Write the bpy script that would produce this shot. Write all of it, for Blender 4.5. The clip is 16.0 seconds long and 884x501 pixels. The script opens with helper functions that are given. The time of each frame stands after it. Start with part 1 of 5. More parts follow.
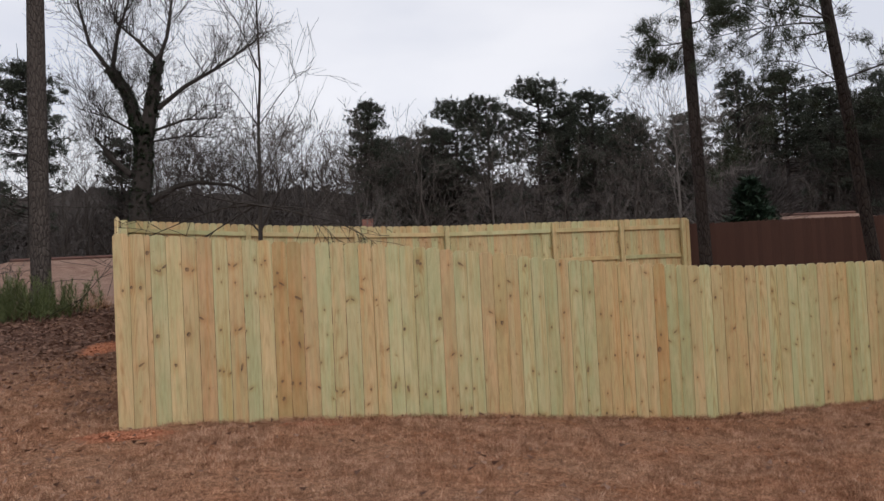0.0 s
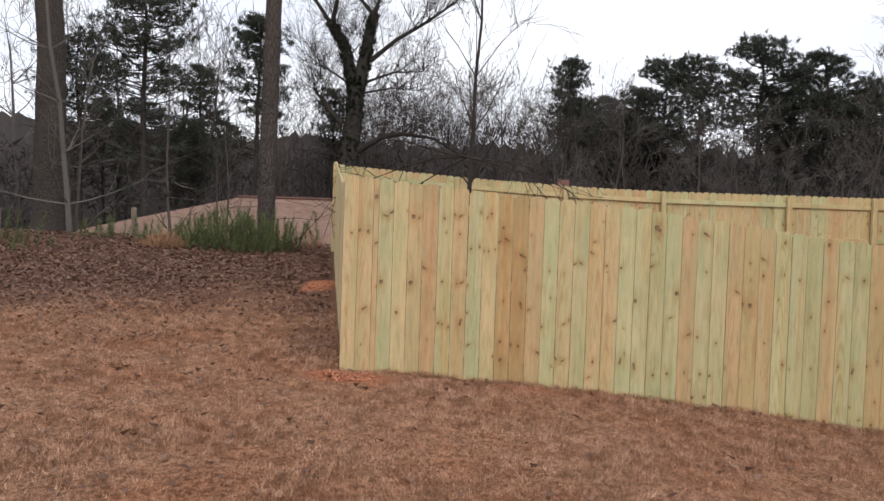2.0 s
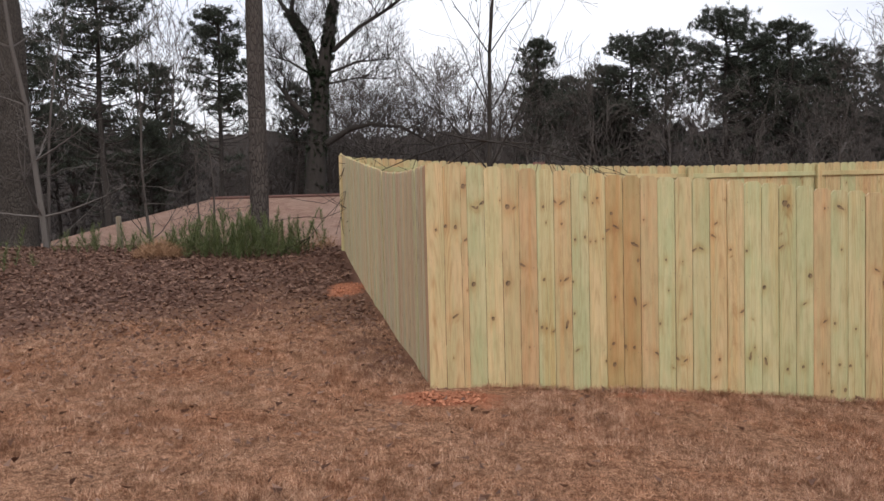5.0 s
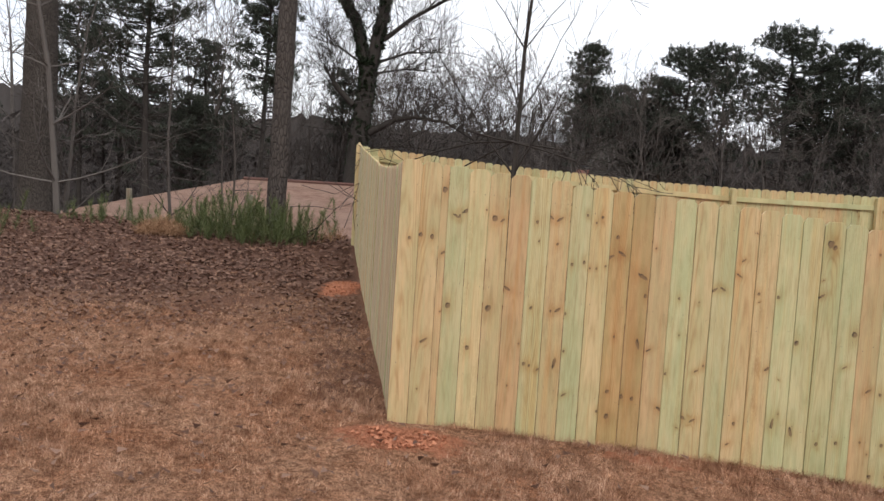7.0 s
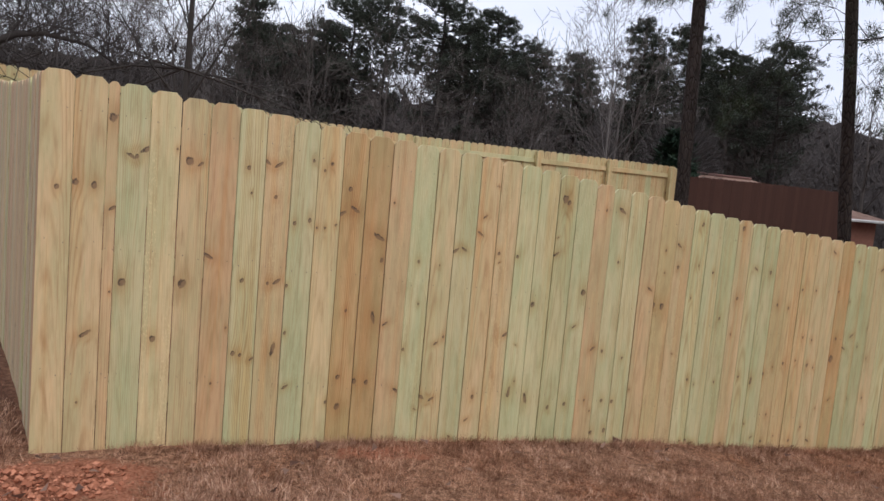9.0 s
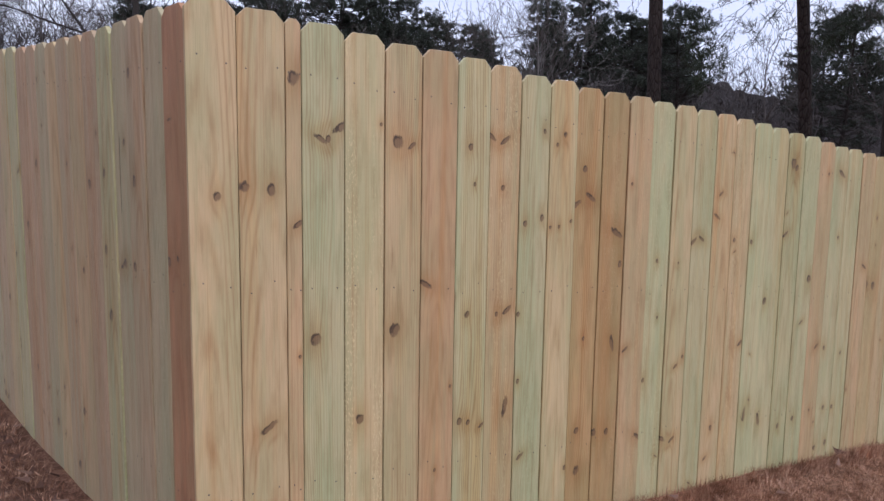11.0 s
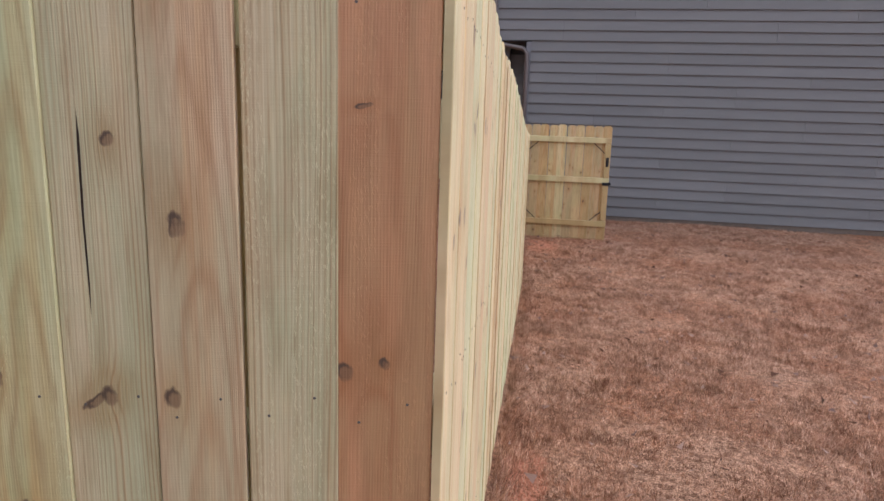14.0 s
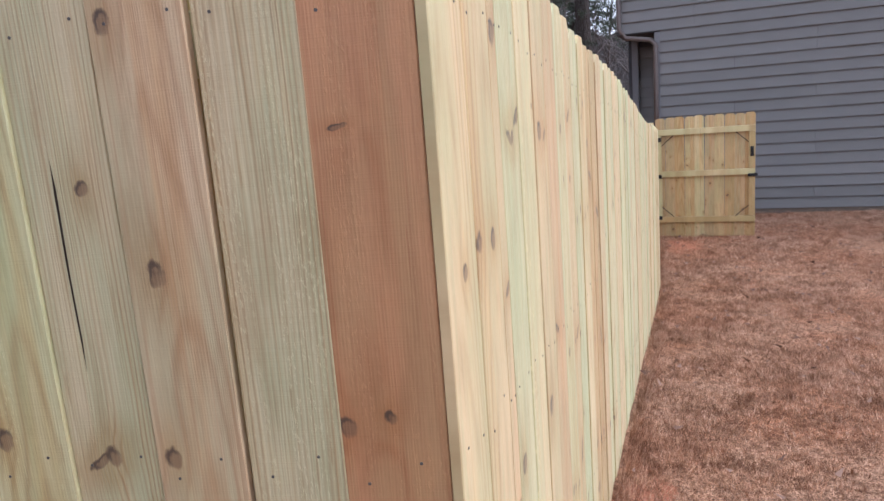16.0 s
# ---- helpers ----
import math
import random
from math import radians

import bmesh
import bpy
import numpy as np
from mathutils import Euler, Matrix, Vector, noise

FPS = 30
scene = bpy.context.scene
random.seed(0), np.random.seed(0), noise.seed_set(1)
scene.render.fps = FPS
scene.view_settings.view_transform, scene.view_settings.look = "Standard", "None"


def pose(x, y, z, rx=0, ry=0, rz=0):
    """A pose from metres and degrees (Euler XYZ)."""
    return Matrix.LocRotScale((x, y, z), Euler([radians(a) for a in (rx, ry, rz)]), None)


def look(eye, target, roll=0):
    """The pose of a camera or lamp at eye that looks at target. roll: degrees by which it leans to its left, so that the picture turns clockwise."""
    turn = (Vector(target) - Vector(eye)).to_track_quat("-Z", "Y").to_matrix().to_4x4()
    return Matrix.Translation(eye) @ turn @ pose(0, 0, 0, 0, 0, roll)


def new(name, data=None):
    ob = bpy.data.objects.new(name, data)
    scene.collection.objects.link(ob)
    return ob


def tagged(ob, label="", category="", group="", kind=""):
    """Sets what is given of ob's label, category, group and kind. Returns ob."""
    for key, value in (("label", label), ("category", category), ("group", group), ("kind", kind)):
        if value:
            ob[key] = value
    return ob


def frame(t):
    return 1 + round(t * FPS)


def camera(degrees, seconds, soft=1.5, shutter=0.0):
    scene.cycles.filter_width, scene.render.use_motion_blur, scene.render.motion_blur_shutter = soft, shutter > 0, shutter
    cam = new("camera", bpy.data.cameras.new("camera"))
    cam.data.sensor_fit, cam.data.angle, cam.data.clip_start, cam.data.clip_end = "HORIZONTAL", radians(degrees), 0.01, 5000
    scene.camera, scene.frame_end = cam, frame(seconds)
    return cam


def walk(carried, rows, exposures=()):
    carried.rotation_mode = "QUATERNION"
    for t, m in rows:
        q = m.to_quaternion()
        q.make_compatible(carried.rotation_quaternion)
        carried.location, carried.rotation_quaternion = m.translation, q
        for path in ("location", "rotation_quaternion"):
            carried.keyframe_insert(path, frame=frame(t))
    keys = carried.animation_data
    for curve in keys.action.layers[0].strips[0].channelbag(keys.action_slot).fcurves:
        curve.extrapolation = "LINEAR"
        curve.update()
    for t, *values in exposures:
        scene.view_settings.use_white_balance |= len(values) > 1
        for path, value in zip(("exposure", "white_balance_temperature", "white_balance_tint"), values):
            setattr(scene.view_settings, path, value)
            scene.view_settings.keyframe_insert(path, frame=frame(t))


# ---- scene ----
cam = camera(64.7, 16.0)
PATH = [
    (0, (-0.116, -0.026, 1.205), (0.207, 1.947, 1.255), -2.8),
    (0.5, (-0.135, 0.016, 1.205), (0.078, 2.004, 1.209), -3.4),
    (1, (-0.219, 0.024, 1.212), (-0.174, 2.023, 1.196), -1.2),
    (1.5, (-0.368, 0.301, 1.169), (-0.616, 2.282, 1.052), 1.8),
    (2, (-0.518, 0.5, 1.198), (-0.72, 2.489, 1.138), 2.0),
    (2.5, (-0.802, 0.591, 1.206), (-0.871, 2.59, 1.186), 3.7),
    (3, (-1.096, 0.777, 1.211), (-1.195, 2.775, 1.208), 2.5),
    (3.5, (-1.32, 1.038, 1.243), (-1.453, 3.033, 1.29), -1.8),
    (4, (-1.636, 1.157, 1.215), (-1.684, 3.156, 1.26), 0.4),
    (4.2, (-1.788, 1.195, 1.198), (-1.838, 3.195, 1.213), -0.4),
    (6.3, (-1.451, 1.748, 1.280), (-1.616, 3.736, 1.139), -2.5),
    (6.5, (-1.394, 1.890, 1.248), (-1.651, 3.867, 1.099), -1.6),
    (7, (-1.308, 2.167, 1.302), (-1.512, 4.154, 1.203), 3.7),
    (7.5, (-1.146, 2.350, 1.284), (-1.203, 4.345, 1.147), -0.8),
    (8, (-0.980, 2.567, 1.271), (-0.727, 4.539, 1.055), 1.5),
    (8.2, (-1.065, 2.671, 1.288), (-0.654, 4.617, 1.085), 2.1),
    (10.3, (-2.086, 4.388, 1.309), (-1.169, 6.138, 0.994), 5.1),
    (10.5, (-2.152, 4.563, 1.341), (-1.309, 6.327, 0.92), 0.3),
    (11, (-2.464, 4.905, 1.22), (-1.469, 6.625, 0.991), 0.9),
    (11.5, (-2.699, 5.262, 1.339), (-1.262, 6.629, 1.083), 3.4),
    (12, (-2.818, 5.654, 1.345), (-1.339, 6.964, 1.032), -3.7),
    (12.5, (-2.97, 6.041, 1.411), (-1.27, 7.049, 1.104), 1.9),
    (13, (-3.013, 6.326, 1.394), (-1.234, 7.186, 1.083), 1.1),
    (13.2, (-3.015, 6.401, 1.384), (-1.233, 7.237, 1.031), -1.3),
    (13.5, (-3.049, 6.544, 1.374), (-1.176, 7.136, 0.998), 1.8),
    (14, (-3.136, 6.749, 1.358), (-1.21, 7.094, 0.946), 1.7),
    (14.5, (-3.17, 6.825, 1.352), (-1.235, 7.115, 0.936), 4.1),
    (15, (-3.158, 6.833, 1.35), (-1.228, 7.143, 0.925), 3.1),
    (15.5, (-3.107, 6.766, 1.36), (-1.215, 7.237, 0.916), 0.3),
    (16, (-2.928, 6.593, 1.354), (-1.109, 7.337, 0.978), -4.4),
]
walk(cam, [(t, look(eye, target, roll)) for t, eye, target, roll in PATH],
     exposures=[(0.0, -0.45, 6480, 13), (1.5, -0.15, 6480, 12), (2.0, -0.05, 6480, 12), (2.6, -0.20, 6480, 13), (3.5, -0.26, 6480, 13), (6.5, 0.08, 6550, 12), (7.0, 0.02, 6550, 11), (8.2, -0.05, 6350, 13), (10.4, -0.38, 5800, 18),
                (11.0, -0.26, 5650, 20), (12.5, -0.10, 5350, 18), (13.2, 0.16, 5400, 14), (14.5, 0.72, 5800, 16), (15.4, 0.75, 5800, 16), (16.0, 0.76, 5450, 14)])


# ---- world and sun: bright overcast winter afternoon ----
world = bpy.data.worlds.new("overcast_sky")
scene.world = world
world.use_nodes = True
wt = world.node_tree
wt.nodes.clear()
w_out = wt.nodes.new("ShaderNodeOutputWorld")
w_bg = wt.nodes.new("ShaderNodeBackground")
w_sky = wt.nodes.new("ShaderNodeTexSky")
w_sky.sky_type = "NISHITA"
w_sky.sun_disc = False
w_sky.sun_elevation = radians(46)
w_sky.sun_rotation = radians(167)
w_tc = wt.nodes.new("ShaderNodeTexCoord")
w_map = wt.nodes.new("ShaderNodeMapping")
w_map.inputs["Scale"].default_value = (1.0, 1.0, 3.0)
w_noise = wt.nodes.new("ShaderNodeTexNoise")
w_noise.inputs["Scale"].default_value = 2.2
w_noise.inputs["Detail"].default_value = 5
w_noise.inputs["Roughness"].default_value = 0.45
w_ramp = wt.nodes.new("ShaderNodeValToRGB")
w_ramp.color_ramp.elements[0].position = 0.36
w_ramp.color_ramp.elements[0].color = (0.77, 0.80, 0.86, 1)
w_ramp.color_ramp.elements[1].position = 0.60
w_ramp.color_ramp.elements[1].color = (0.97, 0.98, 1.0, 1)
w_scale = wt.nodes.new("ShaderNodeVectorMath")
w_scale.operation = "SCALE"
w_scale.inputs["Scale"].default_value = 0.02
w_add = wt.nodes.new("ShaderNodeVectorMath")
w_add.operation = "ADD"
wt.links.new(w_tc.outputs["Generated"], w_map.inputs["Vector"])
wt.links.new(w_map.outputs["Vector"], w_noise.inputs["Vector"])
wt.links.new(w_noise.outputs["Fac"], w_ramp.inputs["Fac"])
wt.links.new(w_sky.outputs["Color"], w_scale.inputs[0])
wt.links.new(w_ramp.outputs["Color"], w_add.inputs[0])
wt.links.new(w_scale.outputs["Vector"], w_add.inputs[1])
wt.links.new(w_add.outputs["Vector"], w_bg.inputs["Color"])
w_bg.inputs["Strength"].default_value = 1.16
wt.links.new(w_bg.outputs["Background"], w_out.inputs["Surface"])

sun_data = bpy.data.lights.new("sun", "SUN")
sun_data.energy = 1.55
sun_data.angle = radians(25)
sun_data.color = (1.0, 0.96, 0.90)
sun = new("sun", sun_data)
sun.matrix_world = look((5, -22, 25), (0, 0, 0))

# ---- material helpers ----


class Nodes:
    """A small wrapper that wires shader nodes."""

    def __init__(self, name, rough=0.8, spec=0.3):
        self.mat = bpy.data.materials.new(name)
        self.mat.use_nodes = True
        self.t = self.mat.node_tree
        self.bsdf = self.t.nodes["Principled BSDF"]
        self.bsdf.inputs["Roughness"].default_value = rough
        self.bsdf.inputs["Specular IOR Level"].default_value = spec

    def put(self, socket, v):
        if hasattr(v, "is_output"):
            self.t.links.new(v, socket)
        elif isinstance(v, tuple) and len(v) == 3 and socket.type == "RGBA":
            socket.default_value = (*v, 1)
        else:
            socket.default_value = v

    def math(self, op, a, b=0.0, c=0.0, clamp=False):
        n = self.t.nodes.new("ShaderNodeMath")
        n.operation = op
        n.use_clamp = clamp
        for k, v in enumerate((a, b, c)):
            self.put(n.inputs[k], v)
        return n.outputs[0]

    def step(self, v, lo, hi, a=0.0, b=1.0):
        n = self.t.nodes.new("ShaderNodeMapRange")
        n.interpolation_type = "SMOOTHSTEP"
        for k, x in zip(("Value", "From Min", "From Max", "To Min", "To Max"), (v, lo, hi, a, b)):
            self.put(n.inputs[k], x)
        return n.outputs[0]

    def mix(self, f, a, b, mode="MIX"):
        n = self.t.nodes.new("ShaderNodeMix")
        n.data_type = "RGBA"
        n.blend_type = mode
        self.put(n.inputs[0], f)
        self.put(n.inputs[6], a)
        self.put(n.inputs[7], b)
        return n.outputs[2]

    def coords(self, kind="Object"):
        return self.t.nodes.new("ShaderNodeTexCoord").outputs[kind]

    def place(self):
        return self.t.nodes.new("ShaderNodeNewGeometry").outputs["Position"]

    def split(self, v):
        n = self.t.nodes.new("ShaderNodeSeparateXYZ")
        self.put(n.inputs[0], v)
        return n.outputs[0], n.outputs[1], n.outputs[2]

    def join(self, x, y, z):
        n = self.t.nodes.new("ShaderNodeCombineXYZ")
        for k, v in enumerate((x, y, z)):
            self.put(n.inputs[k], v)
        return n.outputs[0]

    def scaled(self, v, sx, sy, sz):
        n = self.t.nodes.new("ShaderNodeVectorMath")
        n.operation = "MULTIPLY"
        self.put(n.inputs[0], v)
        n.inputs[1].default_value = (sx, sy, sz)
        return n.outputs[0]

    def noise(self, v, scale, detail=4.0, rough=0.55, dist=0.0):
        n = self.t.nodes.new("ShaderNodeTexNoise")
        self.put(n.inputs["Vector"], v)
        n.inputs["Scale"].default_value = scale
        n.inputs["Detail"].default_value = detail
        n.inputs["Roughness"].default_value = rough
        n.inputs["Distortion"].default_value = dist
        return n.outputs["Fac"]

    def voronoi(self, v, scale, feature="F1", out="Distance"):
        n = self.t.nodes.new("ShaderNodeTexVoronoi")
        n.feature = feature
        self.put(n.inputs["Vector"], v)
        n.inputs["Scale"].default_value = scale
        return n.outputs[out]

    def random(self):
        return self.t.nodes.new("ShaderNodeObjectInfo").outputs["Random"]

    def island(self):
        return self.t.nodes.new("ShaderNodeNewGeometry").outputs["Random Per Island"]

    def attribute(self, name):
        n = self.t.nodes.new("ShaderNodeAttribute")
        n.attribute_type = "OBJECT"
        n.attribute_name = name
        return n.outputs["Vector"]

    def bump(self, h, strength=0.5, distance=0.01):
        n = self.t.nodes.new("ShaderNodeBump")
        n.inputs["Strength"].default_value = strength
        n.inputs["Distance"].default_value = distance
        self.put(n.inputs["Height"], h)
        self.t.links.new(n.outputs["Normal"], self.bsdf.inputs["Normal"])

    def colour(self, c):
        self.put(self.bsdf.inputs["Base Color"], c)
        return self.mat


def board_wood(name, knots=True, rough=0.60):
    """Sawn pine board: grain along z, its colour and its knots are properties of the board."""
    n = Nodes(name, rough, 0.6)
    n.bsdf.inputs["Sheen Weight"].default_value = 0.24
    n.bsdf.inputs["Sheen Tint"].default_value = (1.0, 0.92, 0.70, 1)
    n.bsdf.inputs["Sheen Roughness"].default_value = 0.45
    x, y, z = n.split(n.coords())
    r = n.random()
    off = n.math("MULTIPLY", r, 37.0)
    close, strong, woolly = n.split(n.attribute("figure"))

    def streak(fx, fz, detail=3.0, more=0.0):
        return n.noise(n.join(n.math("ADD", n.math("MULTIPLY", x, fx), n.math("ADD", off, more)), off, n.math("ADD", n.math("MULTIPLY", z, fz), off)), 1.0, detail)

    low = streak(9.0, 0.75, 2.0)
    band = streak(19.0, 0.45, 2.0, 5.0)
    wob = streak(75.0, 38.0, 4.0)
    fine = streak(420.0, 9.0)
    speck = streak(300.0, 90.0, 2.0)
    blotch = streak(7.0, 1.8, 4.0, 11.0)
    flow, hole, core = None, None, None
    if knots:
        for key in ("knot_a", "knot_b", "knot_c", "knot_d", "knot_e", "knot_f"):
            kx, kz, kc = n.split(n.attribute(key))
            kr = n.math("MULTIPLY", n.math("FRACT", kc), 1.14)
            turn = n.math("FLOOR", kc)
            spike = n.math("MINIMUM", turn, 1.0)
            angle = n.math("MULTIPLY", spike, n.math("SUBTRACT", n.math("MULTIPLY", turn, 0.3927), 1.767))
            ca, sa = n.math("COSINE", angle), n.math("SINE", angle)
            ex, ez = n.math("SUBTRACT", x, kx), n.math("SUBTRACT", z, kz)
            dx = n.math("ADD", n.math("MULTIPLY", ex, ca), n.math("MULTIPLY", ez, sa))
            dz = n.math("SUBTRACT", n.math("MULTIPLY", ez, ca), n.math("MULTIPLY", ex, sa))
            dx = n.math("DIVIDE", dx, n.math("MULTIPLY", kr, n.math("ADD", 1.0, n.math("MULTIPLY", spike, 0.65))))
            dz = n.math("DIVIDE", dz, n.math("MULTIPLY", kr, n.math("SUBTRACT", 1.22, n.math("MULTIPLY", spike, 0.70))))
            d2 = n.math("ADD", n.math("MULTIPLY", dx, dx), n.math("MULTIPLY", dz, dz))
            d2 = n.math("ADD", d2, n.math("MULTIPLY", n.math("SUBTRACT", wob, 0.5), 2.6))
            wide = n.math("ADD", n.math("MULTIPLY", dx, dx), n.math("MULTIPLY", n.math("MULTIPLY", dz, dz), 0.35))
            inf = n.math("EXPONENT", n.math("MULTIPLY", n.math("ADD", wide, n.math("MULTIPLY", n.math("SUBTRACT", wob, 0.5), 3.0)), -0.17))
            m = n.step(d2, 0.35, 1.25, 1.0, 0.0)
            c = n.math("MULTIPLY", m, n.step(n.math("ADD", d2, n.math("MULTIPLY", n.math("SUBTRACT", dz, dx), 0.5)), 0.15, 0.75))
            flow = inf if flow is None else n.math("ADD", flow, inf)
            hole = m if hole is None else n.math("MAXIMUM", hole, m)
            core = c if core is None else n.math("MAXIMUM", core, c)
    # quarter-sawn boards carry straight lines, flat-sawn ones nested arches
    flat = n.step(close, 190.0, 210.0, 1.0, 0.0)
    mid = n.math("ADD", x, n.math("MULTIPLY", n.math("SUBTRACT", r, 0.5), 0.06))
    arch = n.math("ADD", n.math("MULTIPLY", z, 20.0), n.math("MULTIPLY", n.math("MULTIPLY", mid, mid), n.math("MULTIPLY", close, 34.0)))
    arch = n.math("ADD", arch, n.math("MULTIPLY", low, 16.0))
    dens = n.math("ADD", n.math("MULTIPLY", x, close), n.math("MULTIPLY", low, 46.0))
    field = n.math("ADD", n.math("MULTIPLY", arch, flat), n.math("MULTIPLY", dens, n.math("SUBTRACT", 1.0, flat)))
    field = n.math("ADD", field, n.math("MULTIPLY", wob, 0.7))
    if knots:
        field = n.math("ADD", field, n.math("MULTIPLY", flow, 5.0))
    ring = n.math("ADD", n.math("MULTIPLY", n.math("SINE", field), 0.5), 0.5)
    ring = n.math("POWER", ring, 3.0)
    ring = n.math("MULTIPLY", ring, n.step(band, 0.32, 0.68, 0.15, 1.0))
    ring = n.math("MULTIPLY", ring, strong)
    second = n.math("ADD", n.math("MULTIPLY", x, 1350.0), n.math("MULTIPLY", low, 70.0))
    second = n.math("ADD", n.math("MULTIPLY", n.math("SINE", n.math("ADD", second, n.math("MULTIPLY", wob, 2.5))), 0.5), 0.5)
    tone = n.attribute("tone")
    warm, pale, green = (n.mix(1.0, tone, k, "MULTIPLY") for k in ((1.00, 0.83, 0.64), (1.08, 1.05, 1.03), (0.87, 0.98, 0.92)))
    c = n.mix(n.step(band, 0.48, 0.80), n.mix(n.step(blotch, 0.35, 0.65), pale, green), warm)
    c = n.mix(n.step(streak(24.0, 0.9, 4.0, 23.0), 0.52, 0.66, 0.0, 0.7), c, green)
    c = n.mix(n.math("MINIMUM", n.math("MULTIPLY", ring, 0.66), 0.85), c, n.mix(1.0, tone, (0.66, 0.47, 0.31), "MULTIPLY"))
    c = n.mix(n.math("MULTIPLY", second, 0.05), c, n.mix(1.0, tone, (0.66, 0.50, 0.36), "MULTIPLY"))
    saw = n.noise(n.join(n.math("MULTIPLY", x, 10.0), off, n.math("MULTIPLY", z, 330.0)), 1.0, 2.0)
    saw = n.step(saw, 0.48, 0.66)
    c = n.mix(n.math("MULTIPLY", saw, n.step(woolly, 0.3, 0.6, 0.0, 0.07)), c, n.mix(1.0, c, (0.74, 0.66, 0.60), "MULTIPLY"))
    lines = streak(150.0, 0.9, 3.0, 71.0)
    c = n.mix(n.step(lines, 0.56, 0.70, 0.0, 0.5), c, n.mix(1.0, tone, (0.72, 0.55, 0.40), "MULTIPLY"))
    drip = streak(110.0, 5.0, 3.0, 40.0)
    c = n.mix(n.step(drip, 0.66, 0.74, 0.0, 0.5), c, n.mix(1.0, tone, (0.58, 0.40, 0.26), "MULTIPLY"))
    c = n.mix(n.step(fine, 0.35, 0.72, 0.0, 0.34), c, n.mix(1.0, c, (0.66, 0.60, 0.52), "MULTIPLY"))
    patch = streak(32.0, 5.5, 5.0, 83.0)
    c = n.mix(n.step(patch, 0.34, 0.52, 0.55, 0.0), c, n.mix(1.0, c, (0.80, 0.74, 0.68), "MULTIPLY"))
    c = n.mix(n.step(patch, 0.54, 0.68, 0.0, 0.5), c, n.mix(1.0, c, (1.12, 1.10, 1.05), "MULTIPLY"))
    fuzz = n.math("MULTIPLY", n.step(speck, 0.54, 0.68), n.step(streak(26.0, 1.2, 2.0, 60.0), 0.44, 0.60))
    fuzz = n.math("MULTIPLY", fuzz, woolly)
    c = n.mix(n.math("MULTIPLY", fuzz, 0.5), c, n.mix(1.0, tone, (1.20, 1.27, 1.20), "MULTIPLY"))
    if knots:
        c = n.mix(n.math("MULTIPLY", n.math("MINIMUM", flow, 1.0), 0.62), c, n.mix(1.0, c, (0.76, 0.58, 0.40), "MULTIPLY"))
        c = n.mix(n.math("MULTIPLY", hole, 0.76), c, (0.155, 0.082, 0.038))
        c = n.mix(n.math("MULTIPLY", core, 0.86), c, (0.040, 0.021, 0.012))
    h = n.math("ADD", n.math("MULTIPLY", ring, 0.6), n.math("MULTIPLY", fine, 0.6))
    h = n.math("ADD", h, n.math("MULTIPLY", fuzz, 0.8))
    h = n.math("ADD", h, n.math("ADD", n.math("MULTIPLY", second, 0.25), n.math("MULTIPLY", saw, 0.1)))
    n.bump(h, 0.5, 0.0016)
    return n.colour(c)


def plain(name, colour, rough=0.6, metal=0.0, vary=0.15, scale=30.0):
    n = Nodes(name, rough)
    n.bsdf.inputs["Metallic"].default_value = metal
    f = n.noise(n.place(), scale, 4.0)
    return n.colour(n.mix(f, tuple(v * (1 - vary) for v in colour), tuple(min(1, v * (1 + vary)) for v in colour)))


def bark(name, dark, pale, plates=7.0):
    n = Nodes(name, 0.95, 0.15)
    p = n.coords()
    v = n.voronoi(n.scaled(p, 1.0, 1.0, 0.32), plates, "DISTANCE_TO_EDGE")
    f = n.noise(n.scaled(p, 1.0, 1.0, 0.4), 22.0, 5.0)
    big = n.noise(p, 0.8, 3.0)
    c = n.mix(n.step(v, 0.0, 0.13), tuple(d * 0.6 for d in dark), n.mix(f, dark, pale))
    c = n.mix(n.step(big, 0.4, 0.7, 0.0, 0.35), c, pale)
    n.bump(n.math("ADD", n.step(v, 0.0, 0.2), n.math("MULTIPLY", f, 0.5)), 0.8, 0.03)
    return n.colour(c)


def leafy(name, a, b, rough=0.6):
    n = Nodes(name, rough, 0.25)
    return n.colour(n.mix(n.island(), a, b))


WOOD = board_wood("new_pine_board")
RAILWOOD = board_wood("pine_rail", knots=False)
NAIL = plain("galvanised_nail", (0.11, 0.10, 0.09), 0.5, 0.6)
BLACK = plain("black_iron", (0.02, 0.02, 0.022), 0.45, 0.3)

n = Nodes("brown_stained_board", 0.85, 0.2)
x, y, z = n.split(n.coords())
f = n.noise(n.join(n.math("ADD", n.math("MULTIPLY", x, 60.0), n.math("MULTIPLY", n.random(), 40.0)), y, n.math("MULTIPLY", z, 2.5)), 1.0, 4.0)
c = n.mix(n.random(), (0.086, 0.043, 0.032), (0.105, 0.052, 0.038))
BROWN = n.colour(n.mix(f, n.mix(1.0, c, (0.65, 0.65, 0.65), "MULTIPLY"), c))

